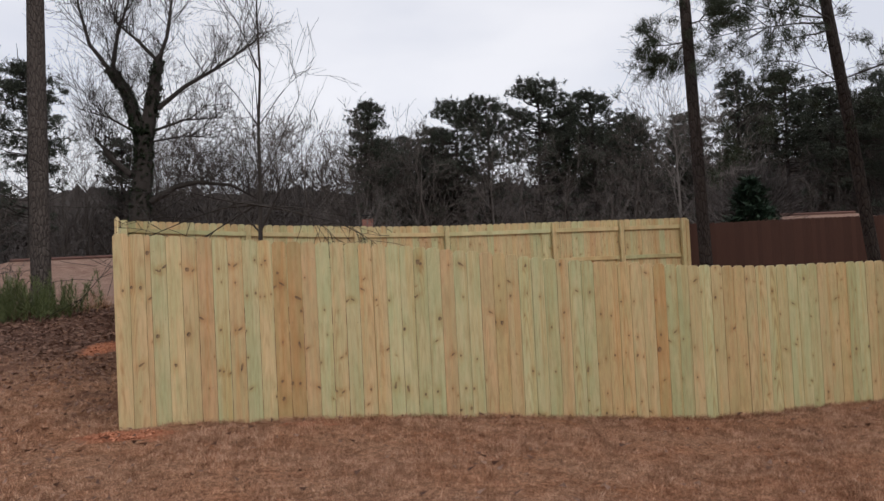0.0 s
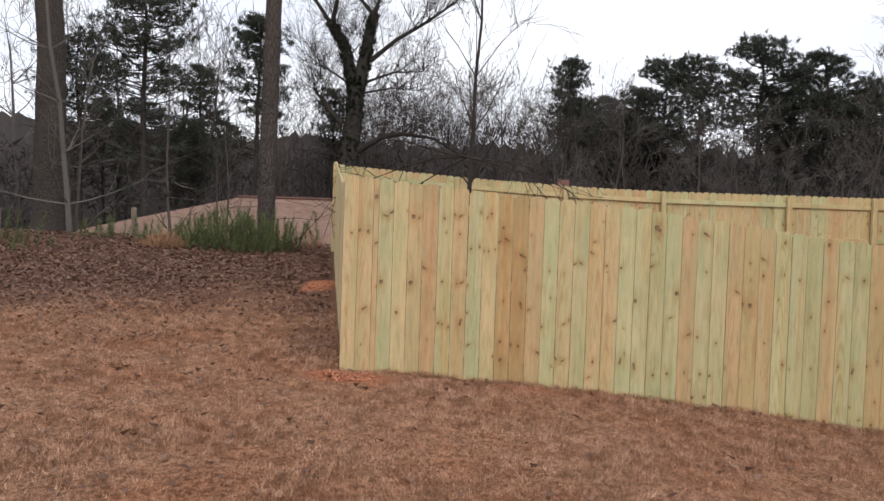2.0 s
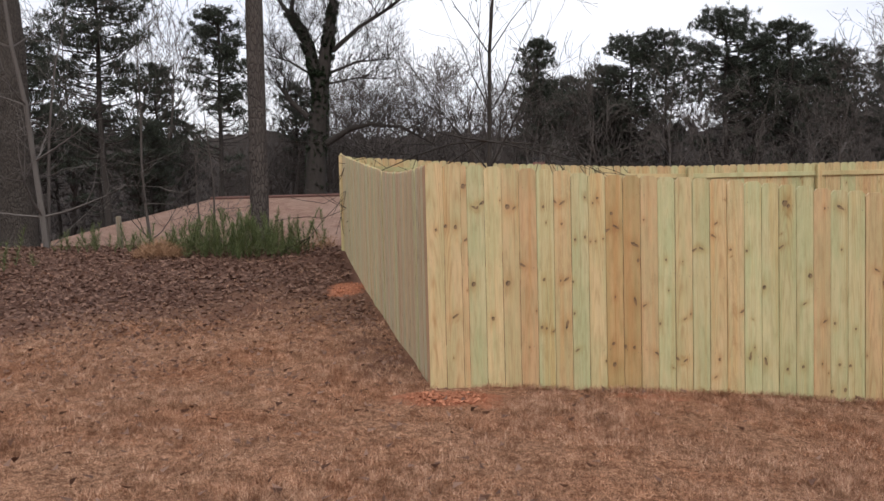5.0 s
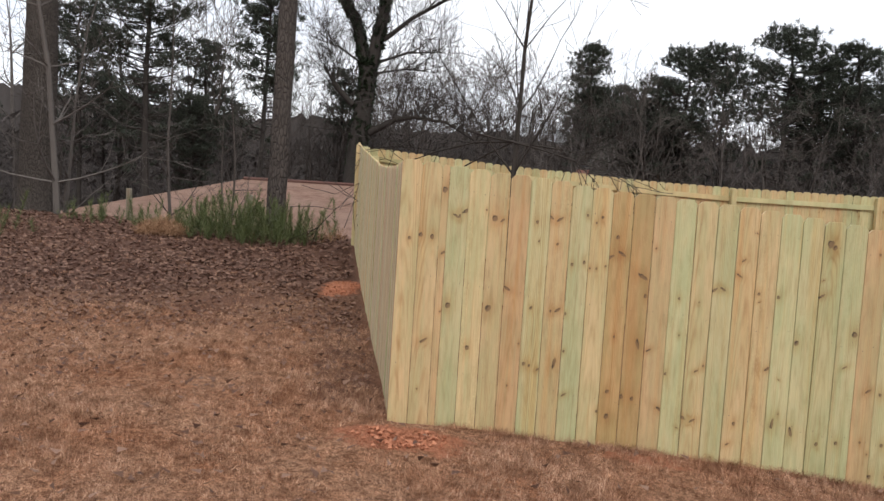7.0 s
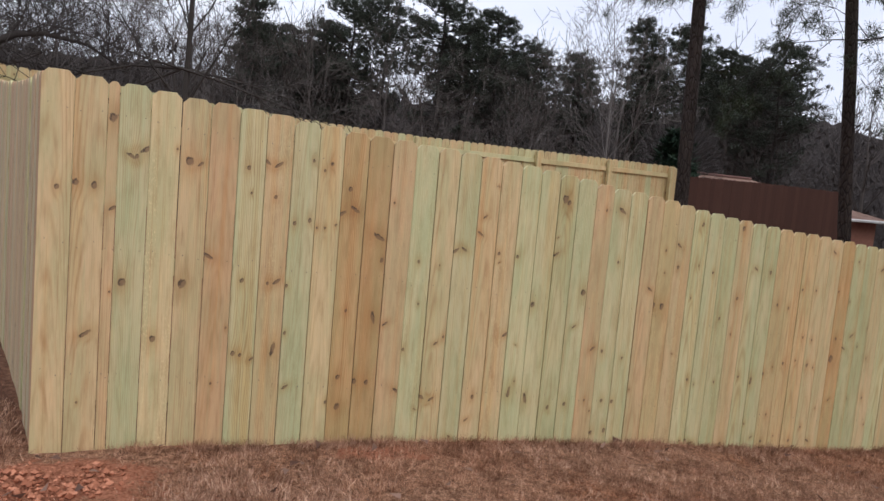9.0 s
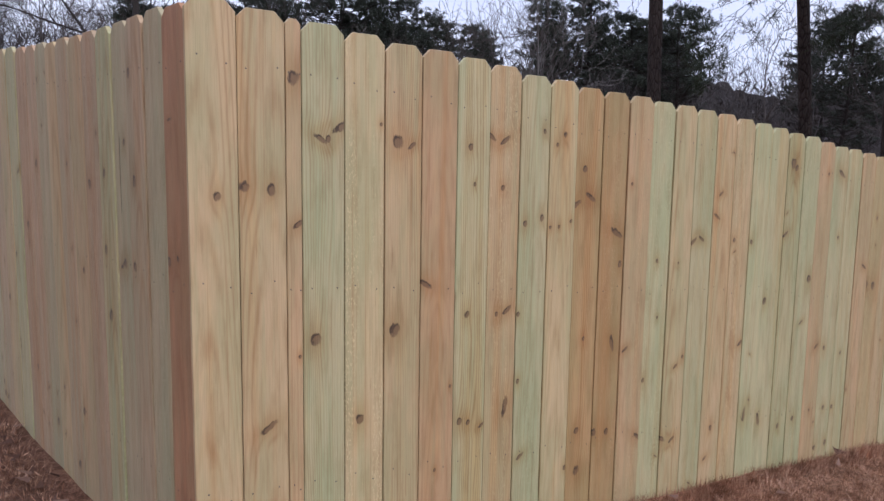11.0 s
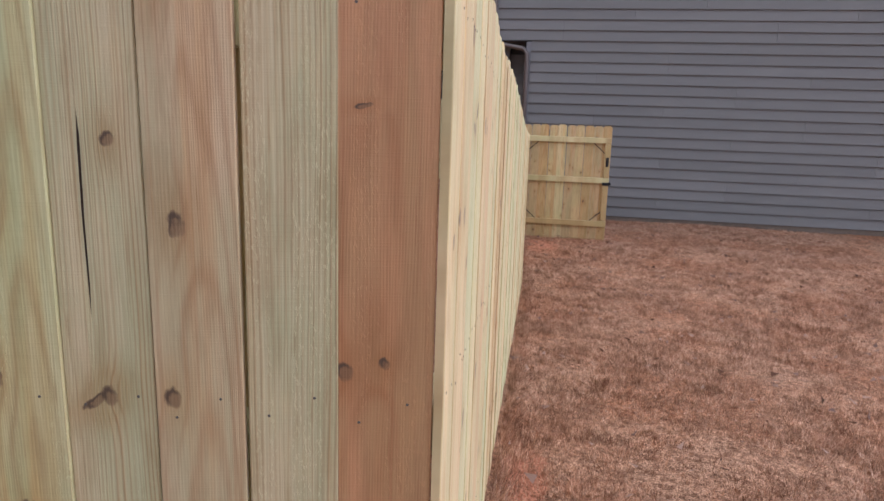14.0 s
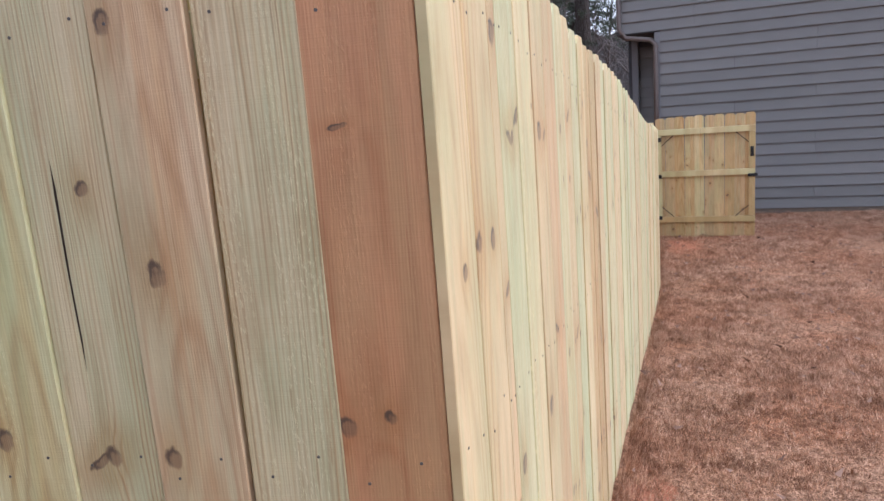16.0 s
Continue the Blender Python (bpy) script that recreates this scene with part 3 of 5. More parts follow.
FRONT_KNOTS.update({
    7: ((-0.017, 0.95, 0.01), (-0.042, 0.56, 0.01), (0.061, 0.53, 6.01), (-0.013, 1.54, 0.009), (-0.002, 0.55, 0.008), (0.007, 1.41, 0.006)),
    8: ((0.027, 0.59, 8.02), (0.027, 0.96, 6.015), (0.001, 1.58, 6.014), (-0.062, 1.59, 3.014), (-0.022, 0.95, 0.009), (-0.006, 1.41, 0.008)),
    9: ((-0.035, 0.4, 6.012), (0.043, 1.32, 0.01), (-0.04, 1.3, 0.009), (0.045, 1.64, 0.008), (-0.061, 0.96, 0.007), (-0.055, 0.7, 0.007)),
    10: ((0.008, 1.64, 0.009), (0.063, 0.31, 0.008), (-0.032, 1.6, 0.007), (0.05, 1.31, 0.007), (-0.057, 1.29, 0.006), (-0.011, 1.29, 0.006)),
    11: ((-0.063, 1.39, 6.018), (0.013, 1.42, 3.018), (-0.011, 0.3, 0.015), (-0.017, 0.47, 0.011), (-0.021, 1.53, 0.01), (0.003, 0.85, 0.008)),
    12: ((0.024, 1.28, 3.022), (0.023, 0.82, 1.02), (-0.06, 0.45, 0.012), (0.013, 0.44, 0.011), (0.052, 1.15, 0.01)),
    13: ((0.063, 0.39, 3.016), (-0.043, 0.79, 6.012)),
})
FRONT_KNOTS.update({
    14: ((-0.003, 1.17, 0.008), (-0.057, 0.65, 0.008)),
    15: ((-0.068, 0.37, 3.018), (0.006, 0.35, 6.013), (0.006, 0.69, 6.011), (0.054, 0.73, 0.007), (-0.011, 1.16, 0.005)),
    16: ((-0.058, 1.26, 6.015), (0.003, 1.27, 3.013)),
    18: ((0.06, 0.78, 6.014), (-0.043, 1.28, 0.009)),
    19: ((-0.025, 0.42, 8.02), (-0.052, 1.28, 0.009)),
    20: ((-0.039, 0.39, 1.02),),
    21: ((-0.024, 1.69, 0.02), (-0.053, 1.34, 6.013), (-0.001, 0.34, 0.01)),
})
FRONT_KNOTS.update({
    22: ((0.042, 1.11, 0.016), (-0.016, 0.37, 0.011)),
    23: ((0.023, 0.76, 6.013), (0.001, 0.41, 0.007)),
    24: ((0.007, 1.7, 3.02), (-0.059, 0.2, 0.012), (0.051, 0.21, 0.012), (-0.037, 0.76, 0.011), (0.003, 0.42, 0.01), (0.02, 1.36, 0.008)),
    25: ((-0.05, 0.42, 0.01), (-0.004, 0.72, 0.007)),
    26: ((0.024, 1.21, 3.014),),
    27: ((0.004, 1.11, 0.018), (-0.069, 1.12, 0.013)),
    28: ((-0.04, 1.56, 3.014), (-0.031, 1.41, 0.01)),
})
FRONT_KNOTS.update({
    29: ((0.012, 1.74, 0.012), (0.032, 0.63, 0.01), (-0.027, 1.22, 0.006)),
    30: ((-0.07, 0.2, 3.015), (-0.011, 0.17, 6.013), (0.012, 1.42, 0.008), (-0.044, 0.61, 0.006)),
    31: ((-0.015, 1.11, 0.008), (0.006, 0.64, 0.007)),
    32: ((-0.025, 1.78, 0.014), (-0.005, 1.27, 0.01), (0.005, 0.18, 0.01)),
    33: ((0.009, 1.51, 3.012), (-0.037, 0.7, 0.008)),
    34: ((-0.046, 0.68, 8.018), (0.017, 1.5, 0.012)),
    35: ((-0.066, 0.74, 0.01), (-0.009, 1.27, 0.01), (0.002, 0.21, 0.01), (0.024, 0.42, 0.008), (0.024, 0.79, 0.006)),
})
FRONT_KNOTS.update({
    36: ((-0.007, 0.83, 0.01), (-0.029, 1.26, 0.009)),
    37: ((0.025, 1.04, 0.008), (-0.046, 1.41, 0.008)),
    38: ((-0.028, 0.83, 0.012), (-0.013, 1.03, 0.008), (-0.007, 0.33, 0.008), (-0.036, 1.42, 0.008), (0.043, 0.81, 0.007)),
    39: ((-0.02, 1.74, 3.014), (-0.047, 0.23, 3.014)),
    40: ((-0.043, 0.9, 0.022), (-0.016, 1.06, 0.01), (-0.057, 1.44, 0.007)),
    41: ((0.021, 1.1, 6.014), (-0.011, 1.7, 0.008)),
    42: ((-0.03, 1.02, 0.007), (-0.067, 0.59, 0.007), (0.064, 1.17, 0.006)),
})
FRONT_KNOTS.update({
    43: ((0.012, 1.67, 6.014), (-0.024, 0.6, 0.009), (0.051, 0.37, 0.007)),
    44: ((-0.057, 1.54, 0.008),),
    45: ((-0.027, 1.48, 0.012), (-0.01, 1.81, 0.007), (0.049, 1.58, 0.006)),
    46: ((0.054, 1.14, 6.016), (-0.043, 0.81, 0.008)),
})
board_run(fence_front, FRONT, front_top, "ttrgytRgtgyOOrgygttggGgrggrotggGtgGooottOGGtgtoot", FRONT_KNOTS, rng, first=(0.142, 0.142, 0.050), figures={0: (80, 1.0, 0.1), 1: (70, 0.8, 0.1), 3: (700, 1.1, 0.1), 4: (110, 0.5, 1.7), 5: (700, 0.8, 0.1), 6: (90, 0.4, 0.0)})
rails_and_posts(fence_front, FRONT, front_top, 1, rng, (0.05, 2.45, 4.9, 7.3, 9.7))

rng = random.Random(9)
fence_side = empty("privacy_fence", Matrix.Identity(4), "new pine privacy fence climbing the slope to the woods", "fence", "new yard fence runs")
SIDE_KNOTS = {
    0: ((-0.033, 1.528, 5.007), (-0.060, 1.115, 0.012), (-0.001, 1.127, 0.008), (9.0, 9.0, 0.01)),
    1: ((9.0, 9.0, 0.01), (9.0, 9.0, 0.01), (9.0, 9.0, 0.01), (9.0, 9.0, 0.01)),
    2: ((-0.025, 1.337, 0.014), (-0.044, 1.060, 0.013), (-0.048, 1.675, 0.013), (9.0, 9.0, 0.01)),
    3: ((0.020, 1.456, 0.009), (-0.021, 1.050, 6.014), (-0.002, 1.058, 0.012), (9.0, 9.0, 0.01)),
    4: ((-0.024, 1.353, 0.013), (-0.033, 1.088, 0.013), (-0.004, 0.858, 0.016), (9.0, 9.0, 0.01)),
}
board_run(fence_side, SIDE, side_top, "DsnsGprntsppgtnspstGn", SIDE_KNOTS, rng, pitch=0.1397, first=(0.156, 0.143, 0.1385, 0.1385), gaps=(1,), flip=True, play=0.004, figures={0: (60, 0.9, 0.5), 1: (760, 1.1, 0.8), 2: (80, 0.8, 0.1), 3: (820, 1.5, 0.3), 4: (110, 0.8, 0.8)})
form = Form()
form.add([(0.0002, 0, 1.185), (0.0020, 0, 1.235), (0.0012, 0, 1.33), (0.0030, 0, 1.46), (0.0008, 0, 1.50), (-0.0012, 0, 1.45), (-0.0022, 0, 1.34), (-0.0006, 0, 1.24)], [(0, 1, 2, 7), (2, 3, 6, 7), (3, 4, 5, 6)])
crack = part("crack", form.mesh("crack", plain("dark_split", (0.03, 0.018, 0.012), 0.9)), fence_side.children[3], pose(-0.021, -0.0086, 0), "dark drying split along the grain")
rails_and_posts(fence_side, SIDE, side_top, -1, rng, (0.30, 2.55, 5.0, 7.5, 7.95))

rng = random.Random(12)
fence_back = empty("privacy_fence", Matrix.Identity(4), "new pine privacy fence across the back with its rails showing", "fence", "new yard fence runs")
board_run(fence_back, BACK, back_top, "", {}, rng, pitch=0.1397, flip=True)
rails_and_posts(fence_back, BACK, back_top, -1, rng, (0.1, 2.45, 4.65, 6.62, 9.05, 10.65, 12.15), tone="y")

for x, y, z, h in ((-4.22, 14.68, 0.6, 2.02), (8.15, 15.08, 0.2, 1.98)):
    corner = empty("corner_post", pose(x, y, z - 0.2, 0, 0, 4), "treated square corner post standing above the fence", "post", "corner posts")
    form = Form()
    form.box((-0.045, -0.045, 0), (0.045, 0.045, h + 0.06), 0.004)
    form.add([(-0.045, -0.045, h + 0.06), (0.045, -0.045, h + 0.06), (0.045, 0.045, h + 0.06), (-0.045, 0.045, h + 0.06), (0, 0, h + 0.12)], [(0, 1, 4), (1, 2, 4), (2, 3, 4), (3, 0, 4)])
    stick("post", form, corner, "y")

# brown fence of the neighbours
rng = random.Random(3)
BROWN_BOARD = [picket_mesh("brown_board", 0.142, PH, 0.016, (BROWN, BROWN), nails=(), ear=0.03)]
fence_brown = empty("stained_fence", Matrix.Identity(4), "old dark brown stained dog-ear board fence", "fence")
BROWNLINE = [(8.3, 18.6), (17.2, 18.19)]
s = 0.0
while s < length(BROWNLINE) - 0.1:
    x, y, yaw = along(BROWNLINE, s)
    part("board", BROWN_BOARD[0], fence_brown, pose(x, y, 2.13 - PH + 0.012 * math.sin(x) + rng.uniform(-0.008, 0.008), 0, rng.uniform(-0.1, 0.1), yaw))
    s += 0.1405
for drop in (0.25, 1.4):
    form = Form()
    form.box((0, 0.01, 0), (length(BROWNLINE), 0.05, 0.09), 0.003)
    part("rail", form.mesh("rail", BROWN), fence_brown, pose(8.3, 18.6, 2.13 - drop, 0, 0, math.degrees(math.atan2(-0.41, 8.9))))

# short run of fence behind the house corner
rng = random.Random(4)
fence_far = empty("privacy_fence", Matrix.Identity(4), "weathered pine privacy fence run beyond the grey house", "fence")
board_run(fence_far, [(13.0, 12.4), (13.0, 8.4)], lambda x, y: 1.47, "", {}, rng)
rails_and_posts(fence_far, [(13.0, 12.4), (13.0, 8.4)], lambda x, y: 1.47, 1, rng, (0.1, 2.0, 3.9))

# ---- gate ----
rng = random.Random(21)
gate = empty("wooden_gate", pose(8.10, 7.52, -0.735, 0, 0, -90), "open pine board gate with rails and iron latch facing the lawn", "gate")
GW, GH = 1.38, 1.84
for i in range(10):
    w = GW / 10
    me = picket_mesh("gate_board", w - 0.002, GH - 0.02 + rng.uniform(-0.012, 0.012), 0.016, (WOOD, NAIL), nails=())
    ob = part("gate_board", me, gate, pose((i + 0.5) * w, 0.035, 0, 0, rng.uniform(-0.3, 0.3), 0))
    dress(ob, "bbOoyboObO"[i], (), rng)
for z, tone in ((1.60, "y"), (0.98, "y"), (0.29, "O")):
    form, m = lying((0.0, 0.0, z), (GW, 0.0, z), 0.085, 0.036)
    stick("gate_rail", form, gate, tone, m)
for x, tone, z0, z1 in ((0.05, "g", 0.34, 1.555), (GW - 0.045, "O", 0.34, 1.555)):
    form = Form()
    form.box((-0.042, -0.016, z0), (0.042, 0.018, z1), 0.003)
    stick("gate_stile", form, gate, tone, pose(x, 0, 0))
for cx, cz, sx, sz in ((0.09, 1.555, 1, -1), (GW - 0.09, 1.555, -1, -1), (0.09, 0.335, 1, 1), (GW - 0.09, 0.335, -1, 1)):
    form = Form()
    form.tube([(cx, -0.004, cz + sz * 0.15), (cx + sx * 0.17, -0.004, cz)], [0.006, 0.006], 5)
    part("corner_brace", form.mesh("corner_brace", BLACK), gate, None, "thin dark diagonal corner brace")
form = Form()
form.box((-0.022, -0.008, -0.07), (0.022, 0.0, 0.07), 0.002)
form.tube([(0, -0.01, -0.05), (0, -0.045, -0.04), (0, -0.045, 0.04), (0, -0.01, 0.05)], [0.008] * 4, 6)
part("pull_handle", form.mesh("pull_handle", BLACK), gate, pose(GW - 0.045, -0.018, 1.27), "black iron pull handle")
form = Form()
form.box((-0.055, -0.012, -0.022), (0.055, 0.0, 0.022), 0.002)
form.box((0.03, -0.035, -0.012), (0.075, -0.012, 0.03), 0.002)
part("latch", form.mesh("latch", BLACK), gate, pose(GW - 0.045, -0.02, 0.93), "black iron gate latch")
for z in (1.50, 0.95, 0.32):
    form = Form()
    form.box((-0.06, -0.010, -0.03), (0.09, -0.002, 0.03), 0.002)
    form.tube([(-0.01, -0.012, -0.04), (-0.01, -0.012, 0.04)], [0.010, 0.010], 6)
    part("hinge", form.mesh("hinge", BLACK), gate, pose(0.0, -0.016, z), "black strap hinge")

gate_post = empty("gate_post", pose(8.08, 7.60, -0.95), "square treated gate post with block cap", "post")
form = Form()
form.box((-0.05, -0.05, 0), (0.05, 0.05, 1.94), 0.004)
stick("post", form, gate_post, "g")
form = Form()
form.box((-0.062, -0.062, 1.942), (0.062, 0.062, 1.975), 0.006)
stick("cap", form, gate_post, "y")

# ---- grey house ----
n = Nodes("grey_fibre_cement_siding", 0.65, 0.3)
p = n.place()
f = n.noise(n.scaled(p, 30.0, 3.0, 60.0), 1.0, 4.0)
g = n.noise(p, 1.3, 4.0)
c = n.mix(n.random(), (0.153, 0.146, 0.139), (0.177, 0.169, 0.162))
c = n.mix(n.math("MULTIPLY", f, 0.35), c, n.mix(1.0, c, (0.75, 0.75, 0.76), "MULTIPLY"))
c = n.mix(n.step(g, 0.5, 0.7, 0.0, 0.25), c, n.mix(1.0, c, (1.2, 1.17, 1.12), "MULTIPLY"))
n.bump(f, 0.3, 0.002)
SIDING = n.colour(c)
TRIM = plain("grey_trim", (0.17, 0.165, 0.17), 0.6)
GUTTER = plain("brown_downspout", (0.13, 0.105, 0.095), 0.4, 0.2)
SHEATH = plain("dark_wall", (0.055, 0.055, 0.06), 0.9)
FOUND = plain("concrete_foundation", (0.15, 0.115, 0.09), 0.95, 0.0, 0.3, 12)
SHINGLE_GREY = plain("grey_shingles", (0.08, 0.08, 0.085), 0.95, 0.0, 0.4, 8)

HX = 10.25
house = empty("grey_house", pose(HX, 0, -1.1), "two-storey house with grey lap siding beside the gate", "house")
UP, LOWY, UPY = 3.66, 7.68, 8.32
form = Form()
form.box((0.02, -6.0, 0.0), (5.0, LOWY - 0.02, UP))
form.box((0.02, -6.0, UP), (5.0, UPY - 0.02, 6.9))
form.box((1.25, LOWY - 0.5, 0.0), (5.0, UPY - 0.05, UP))
part("wall", form.mesh("wall", SHEATH), house)
form = Form()
form.box((-0.01, -6.0, 0.0), (0.5, LOWY - 0.01, 0.49))
part("foundation", form.mesh("foundation", FOUND), house)
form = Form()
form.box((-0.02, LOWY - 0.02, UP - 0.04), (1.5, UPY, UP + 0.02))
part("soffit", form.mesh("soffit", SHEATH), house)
for y, z0, z1 in ((LOWY - 0.045, 0.50, UP - 0.05), (UPY - 0.045, UP + 0.03, 6.9)):
    form = Form()
    form.box((-0.028, y - 0.045, z0), (0.02, y + 0.045, z1), 0.003)
    part("corner_trim", form.mesh("corner_trim", TRIM), house)
form = Form()
form.box((1.14, LOWY + 0.40, 0.3), (1.25, LOWY + 0.52, UP - 0.05), 0.004)
part("corner_trim", form.mesh("corner_trim", TRIM), house)
form = Form()
form.tube([(-0.06, UPY - 0.05, 6.9), (-0.06, UPY - 0.05, UP + 0.06), (-0.065, UPY - 0.16, UP - 0.10), (-0.065, LOWY + 0.06, UP - 0.17), (-0.065, LOWY - 0.02, UP - 0.26), (-0.065, LOWY - 0.02, 0.4)], [0.042] * 6, 8)
part("downspout", form.mesh("downspout", GUTTER, flat=False), house, None, "dull brown metal downspout")
form = Form()
form.add([(-0.6, -6.6, 6.9), (-0.6, UPY + 0.5, 6.9), (5.6, UPY + 0.5, 6.9), (5.6, -6.6, 6.9), (2.5, -3.5, 8.9), (2.5, 5.2, 8.9)], [(0, 1, 5, 4), (1, 2, 5), (2, 3, 4, 5), (3, 0, 4), (3, 2, 1, 0)])
part("roof", form.mesh("roof", SHINGLE_GREY), house)


def lap_board(name, w):
    """One lap of siding, thicker at its lower edge; runs along y."""
    form = Form()
    v = []
    for y in (0, w):
        v += [(0.0, y, 0.0), (-0.040, y, 0.0), (-0.042, y, 0.004), (-0.012, y, 0.203), (0.0, y, 0.203)]
    form.add(v, [(0, 1, 2, 3, 4), (9, 8, 7, 6, 5)] + [(k, k + 5, (k + 1) % 5 + 5, (k + 1) % 5) for k in range(5)])
    return form.mesh(name, SIDING)


# ---- neighbour's roof beyond the rise ----
n = Nodes("brown_red_shingles", 0.95, 0.15)
uv = n.coords()
br = n.t.nodes.new("ShaderNodeTexBrick")
n.put(br.inputs["Vector"], n.scaled(uv, 1.0, 1.0, 1.0))
br.inputs["Scale"].default_value = 1.0
br.inputs["Brick Width"].default_value = 0.30
br.inputs["Row Height"].default_value = 0.14
br.inputs["Mortar Size"].default_value = 0.008
n.put(br.inputs["Color1"], (0.185, 0.110, 0.082))
n.put(br.inputs["Color2"], (0.27, 0.175, 0.135))
n.put(br.inputs["Mortar"], (0.11, 0.06, 0.045))
f = n.noise(uv, 0.7, 4.0)
ROOF = n.colour(n.mix(n.step(f, 0.35, 0.7, 0.0, 0.5), br.outputs["Color"], (0.26, 0.18, 0.145)))
RIDGE = plain("ridge_cap", (0.12, 0.062, 0.050), 0.9)
WHITE = plain("white_gutter", (0.65, 0.65, 0.63), 0.5)
BRICKWALL = plain("brick_wall", (0.26, 0.12, 0.085), 0.9, 0.0, 0.3, 6)


def hip_roof(thing, x0, x1, y0, y1, ze, zr):
    """Four slopes with thickness, each a mesh whose local x runs along the eave."""
    half = (y1 - y0) / 2
    ym = (y0 + y1) / 2
    A, B, C, D = Vector((x0, y0, ze)), Vector((x1, y0, ze)), Vector((x1, y1, ze)), Vector((x0, y1, ze))
    R0, R1 = Vector((x0 + half, ym, zr)), Vector((x1 - half, ym, zr))
    for quad in ((A, B, R1, R0), (C, D, R0, R1), (D, A, R0), (B, C, R1)):
        e = (quad[1] - quad[0]).normalized()
        nrm = e.cross(quad[2] - quad[1]).normalized()
        m = Matrix((e, nrm.cross(e), nrm)).transposed().to_4x4()
        m.translation = quad[0]
        inv = m.inverted()
        loc = [inv @ q for q in quad]
        form = Form()
        k = len(loc)
        form.add(loc + [q - Vector((0, 0, 0.10)) for q in loc], [tuple(range(k)), tuple(range(2 * k - 1, k - 1, -1))] + [(i, i + k, (i + 1) % k + k, (i + 1) % k) for i in range(k)])
        part("roof_slope", form.mesh("roof_slope", ROOF), thing, m)
    form = Form()
    form.tube([R0 + Vector((0, 0, 0.02)), R1 + Vector((0, 0, 0.02))], [0.09, 0.09], 6)
    part("ridge_cap", form.mesh("ridge_cap", RIDGE), thing)
    for a, b in ((A, B), (A, D)):
        form = Form()
        form.tube([a + Vector((0, 0, -0.05)), b + Vector((0, 0, -0.05))], [0.07, 0.07], 6)
        part("gutter", form.mesh("gutter", WHITE), thing, None, "white eave gutter")
    form = Form()
    form.box((x0 + 0.5, y0 + 0.5, -3.2), (x1 - 0.5, y1 - 0.5, ze - 0.05))
    part("wall", form.mesh("wall", BRICKWALL), thing)


brick_house = empty("brick_house", Matrix.Identity(4), "low brick house with faded red shingle hip roof", "house")
hip_roof(brick_house, -19.5, 6.0, 25.5, 38.0, 0.15, 2.35)
form = Form()
form.tube([(-6.4, 29.2, 1.2), (-6.4, 29.2, 1.75)], [0.06, 0.06], 8)
part("vent_pipe", form.mesh("vent_pipe", BLACK), brick_house, None, "black roof vent pipe")

far_house = empty("far_house", Matrix.Identity(4), "low house with a faded brown roof behind trees", "house")
hip_roof(far_house, 16.5, 30.0, 26.0, 35.0, 1.4, 2.92)
form = Form()
form.tube([(20.6, 29.4, 2.3), (20.6, 29.4, 2.98)], [0.07, 0.07], 8)
form.tube([(20.6, 29.4, 2.98), (20.6, 29.4, 3.1)], [0.14, 0.12], 8)
part("vent_pipe", form.mesh("vent_pipe", BLACK), far_house, None, "dark capped roof vent pipe")

chimney = empty("brick_chimney", pose(2.55, 46, -0.3), "red brick chimney with a metal cap behind the fence", "chimney")
CHIM = plain("chimney_brick", (0.28, 0.13, 0.10), 0.9, 0.0, 0.3, 5)
form = Form()
for k in range(22):
    form.box((-0.36 + 0.006 * (k % 2), -0.3, 3.2 + k * 0.08), (0.36 - 0.006 * (k % 2), 0.3, 3.27 + k * 0.08))
form.box((-0.34, -0.28, -3), (0.34, 0.28, 4.95))
part("stack", form.mesh("stack", CHIM), chimney)
form = Form()
form.box((-0.4, -0.34, 5.15), (0.4, 0.34, 5.22), 0.01)
form.box((-0.3, -0.25, 4.95), (-0.25, 0.25, 5.15))
form.box((0.25, -0.25, 4.95), (0.3, 0.25, 5.15))
part("chimney_cap", form.mesh("chimney_cap", BLACK), chimney)

# ---- trees ----


def wander(rng, d, amount):
    return (d + Vector((rng.gauss(0, amount), rng.gauss(0, amount), rng.gauss(0, amount)))).normalized()


def grow(form, rng, p, d, long, r, depth, lift=0.06, fork=3, sides=6, ends=None, thin=0.004):
    """A limb with side limbs, down to twigs."""
    steps = 4 if depth > 1 else 3
    pts, radii = [p], [r]
    spots = []
    for k in range(steps):
        d = wander(rng, d + Vector((0, 0, lift)), 0.11)
        p = p + d * long / steps
        pts.append(p)
        radii.append(max(thin, r * (1 - 0.75 * (k + 1) / steps)))
        spots.append((p.copy(), d.copy(), radii[-1]))
    form.tube(pts, radii, max(3, sides), cap=False)
    if ends is not None and depth <= 1:
        ends.append((p.copy(), d.copy()))
    if depth <= 0:
        return
    for k in range(fork + (1 if depth > 1 else 0)):
        q, dd, rr = spots[rng.randrange(0 if depth < 2 else 1, len(spots))]
        a = rng.uniform(0, 2 * math.pi)
        side = dd.orthogonal().normalized()
        side.rotate(Matrix.Rotation(a, 3, dd))
        nd = (dd * rng.uniform(0.5, 1.0) + side * rng.uniform(0.5, 1.0)).normalized()
        grow(form, rng, q, nd, long * rng.uniform(0.45, 0.72), max(thin, rr * 0.72), depth - 1, lift, fork, sides - 1, ends, thin)


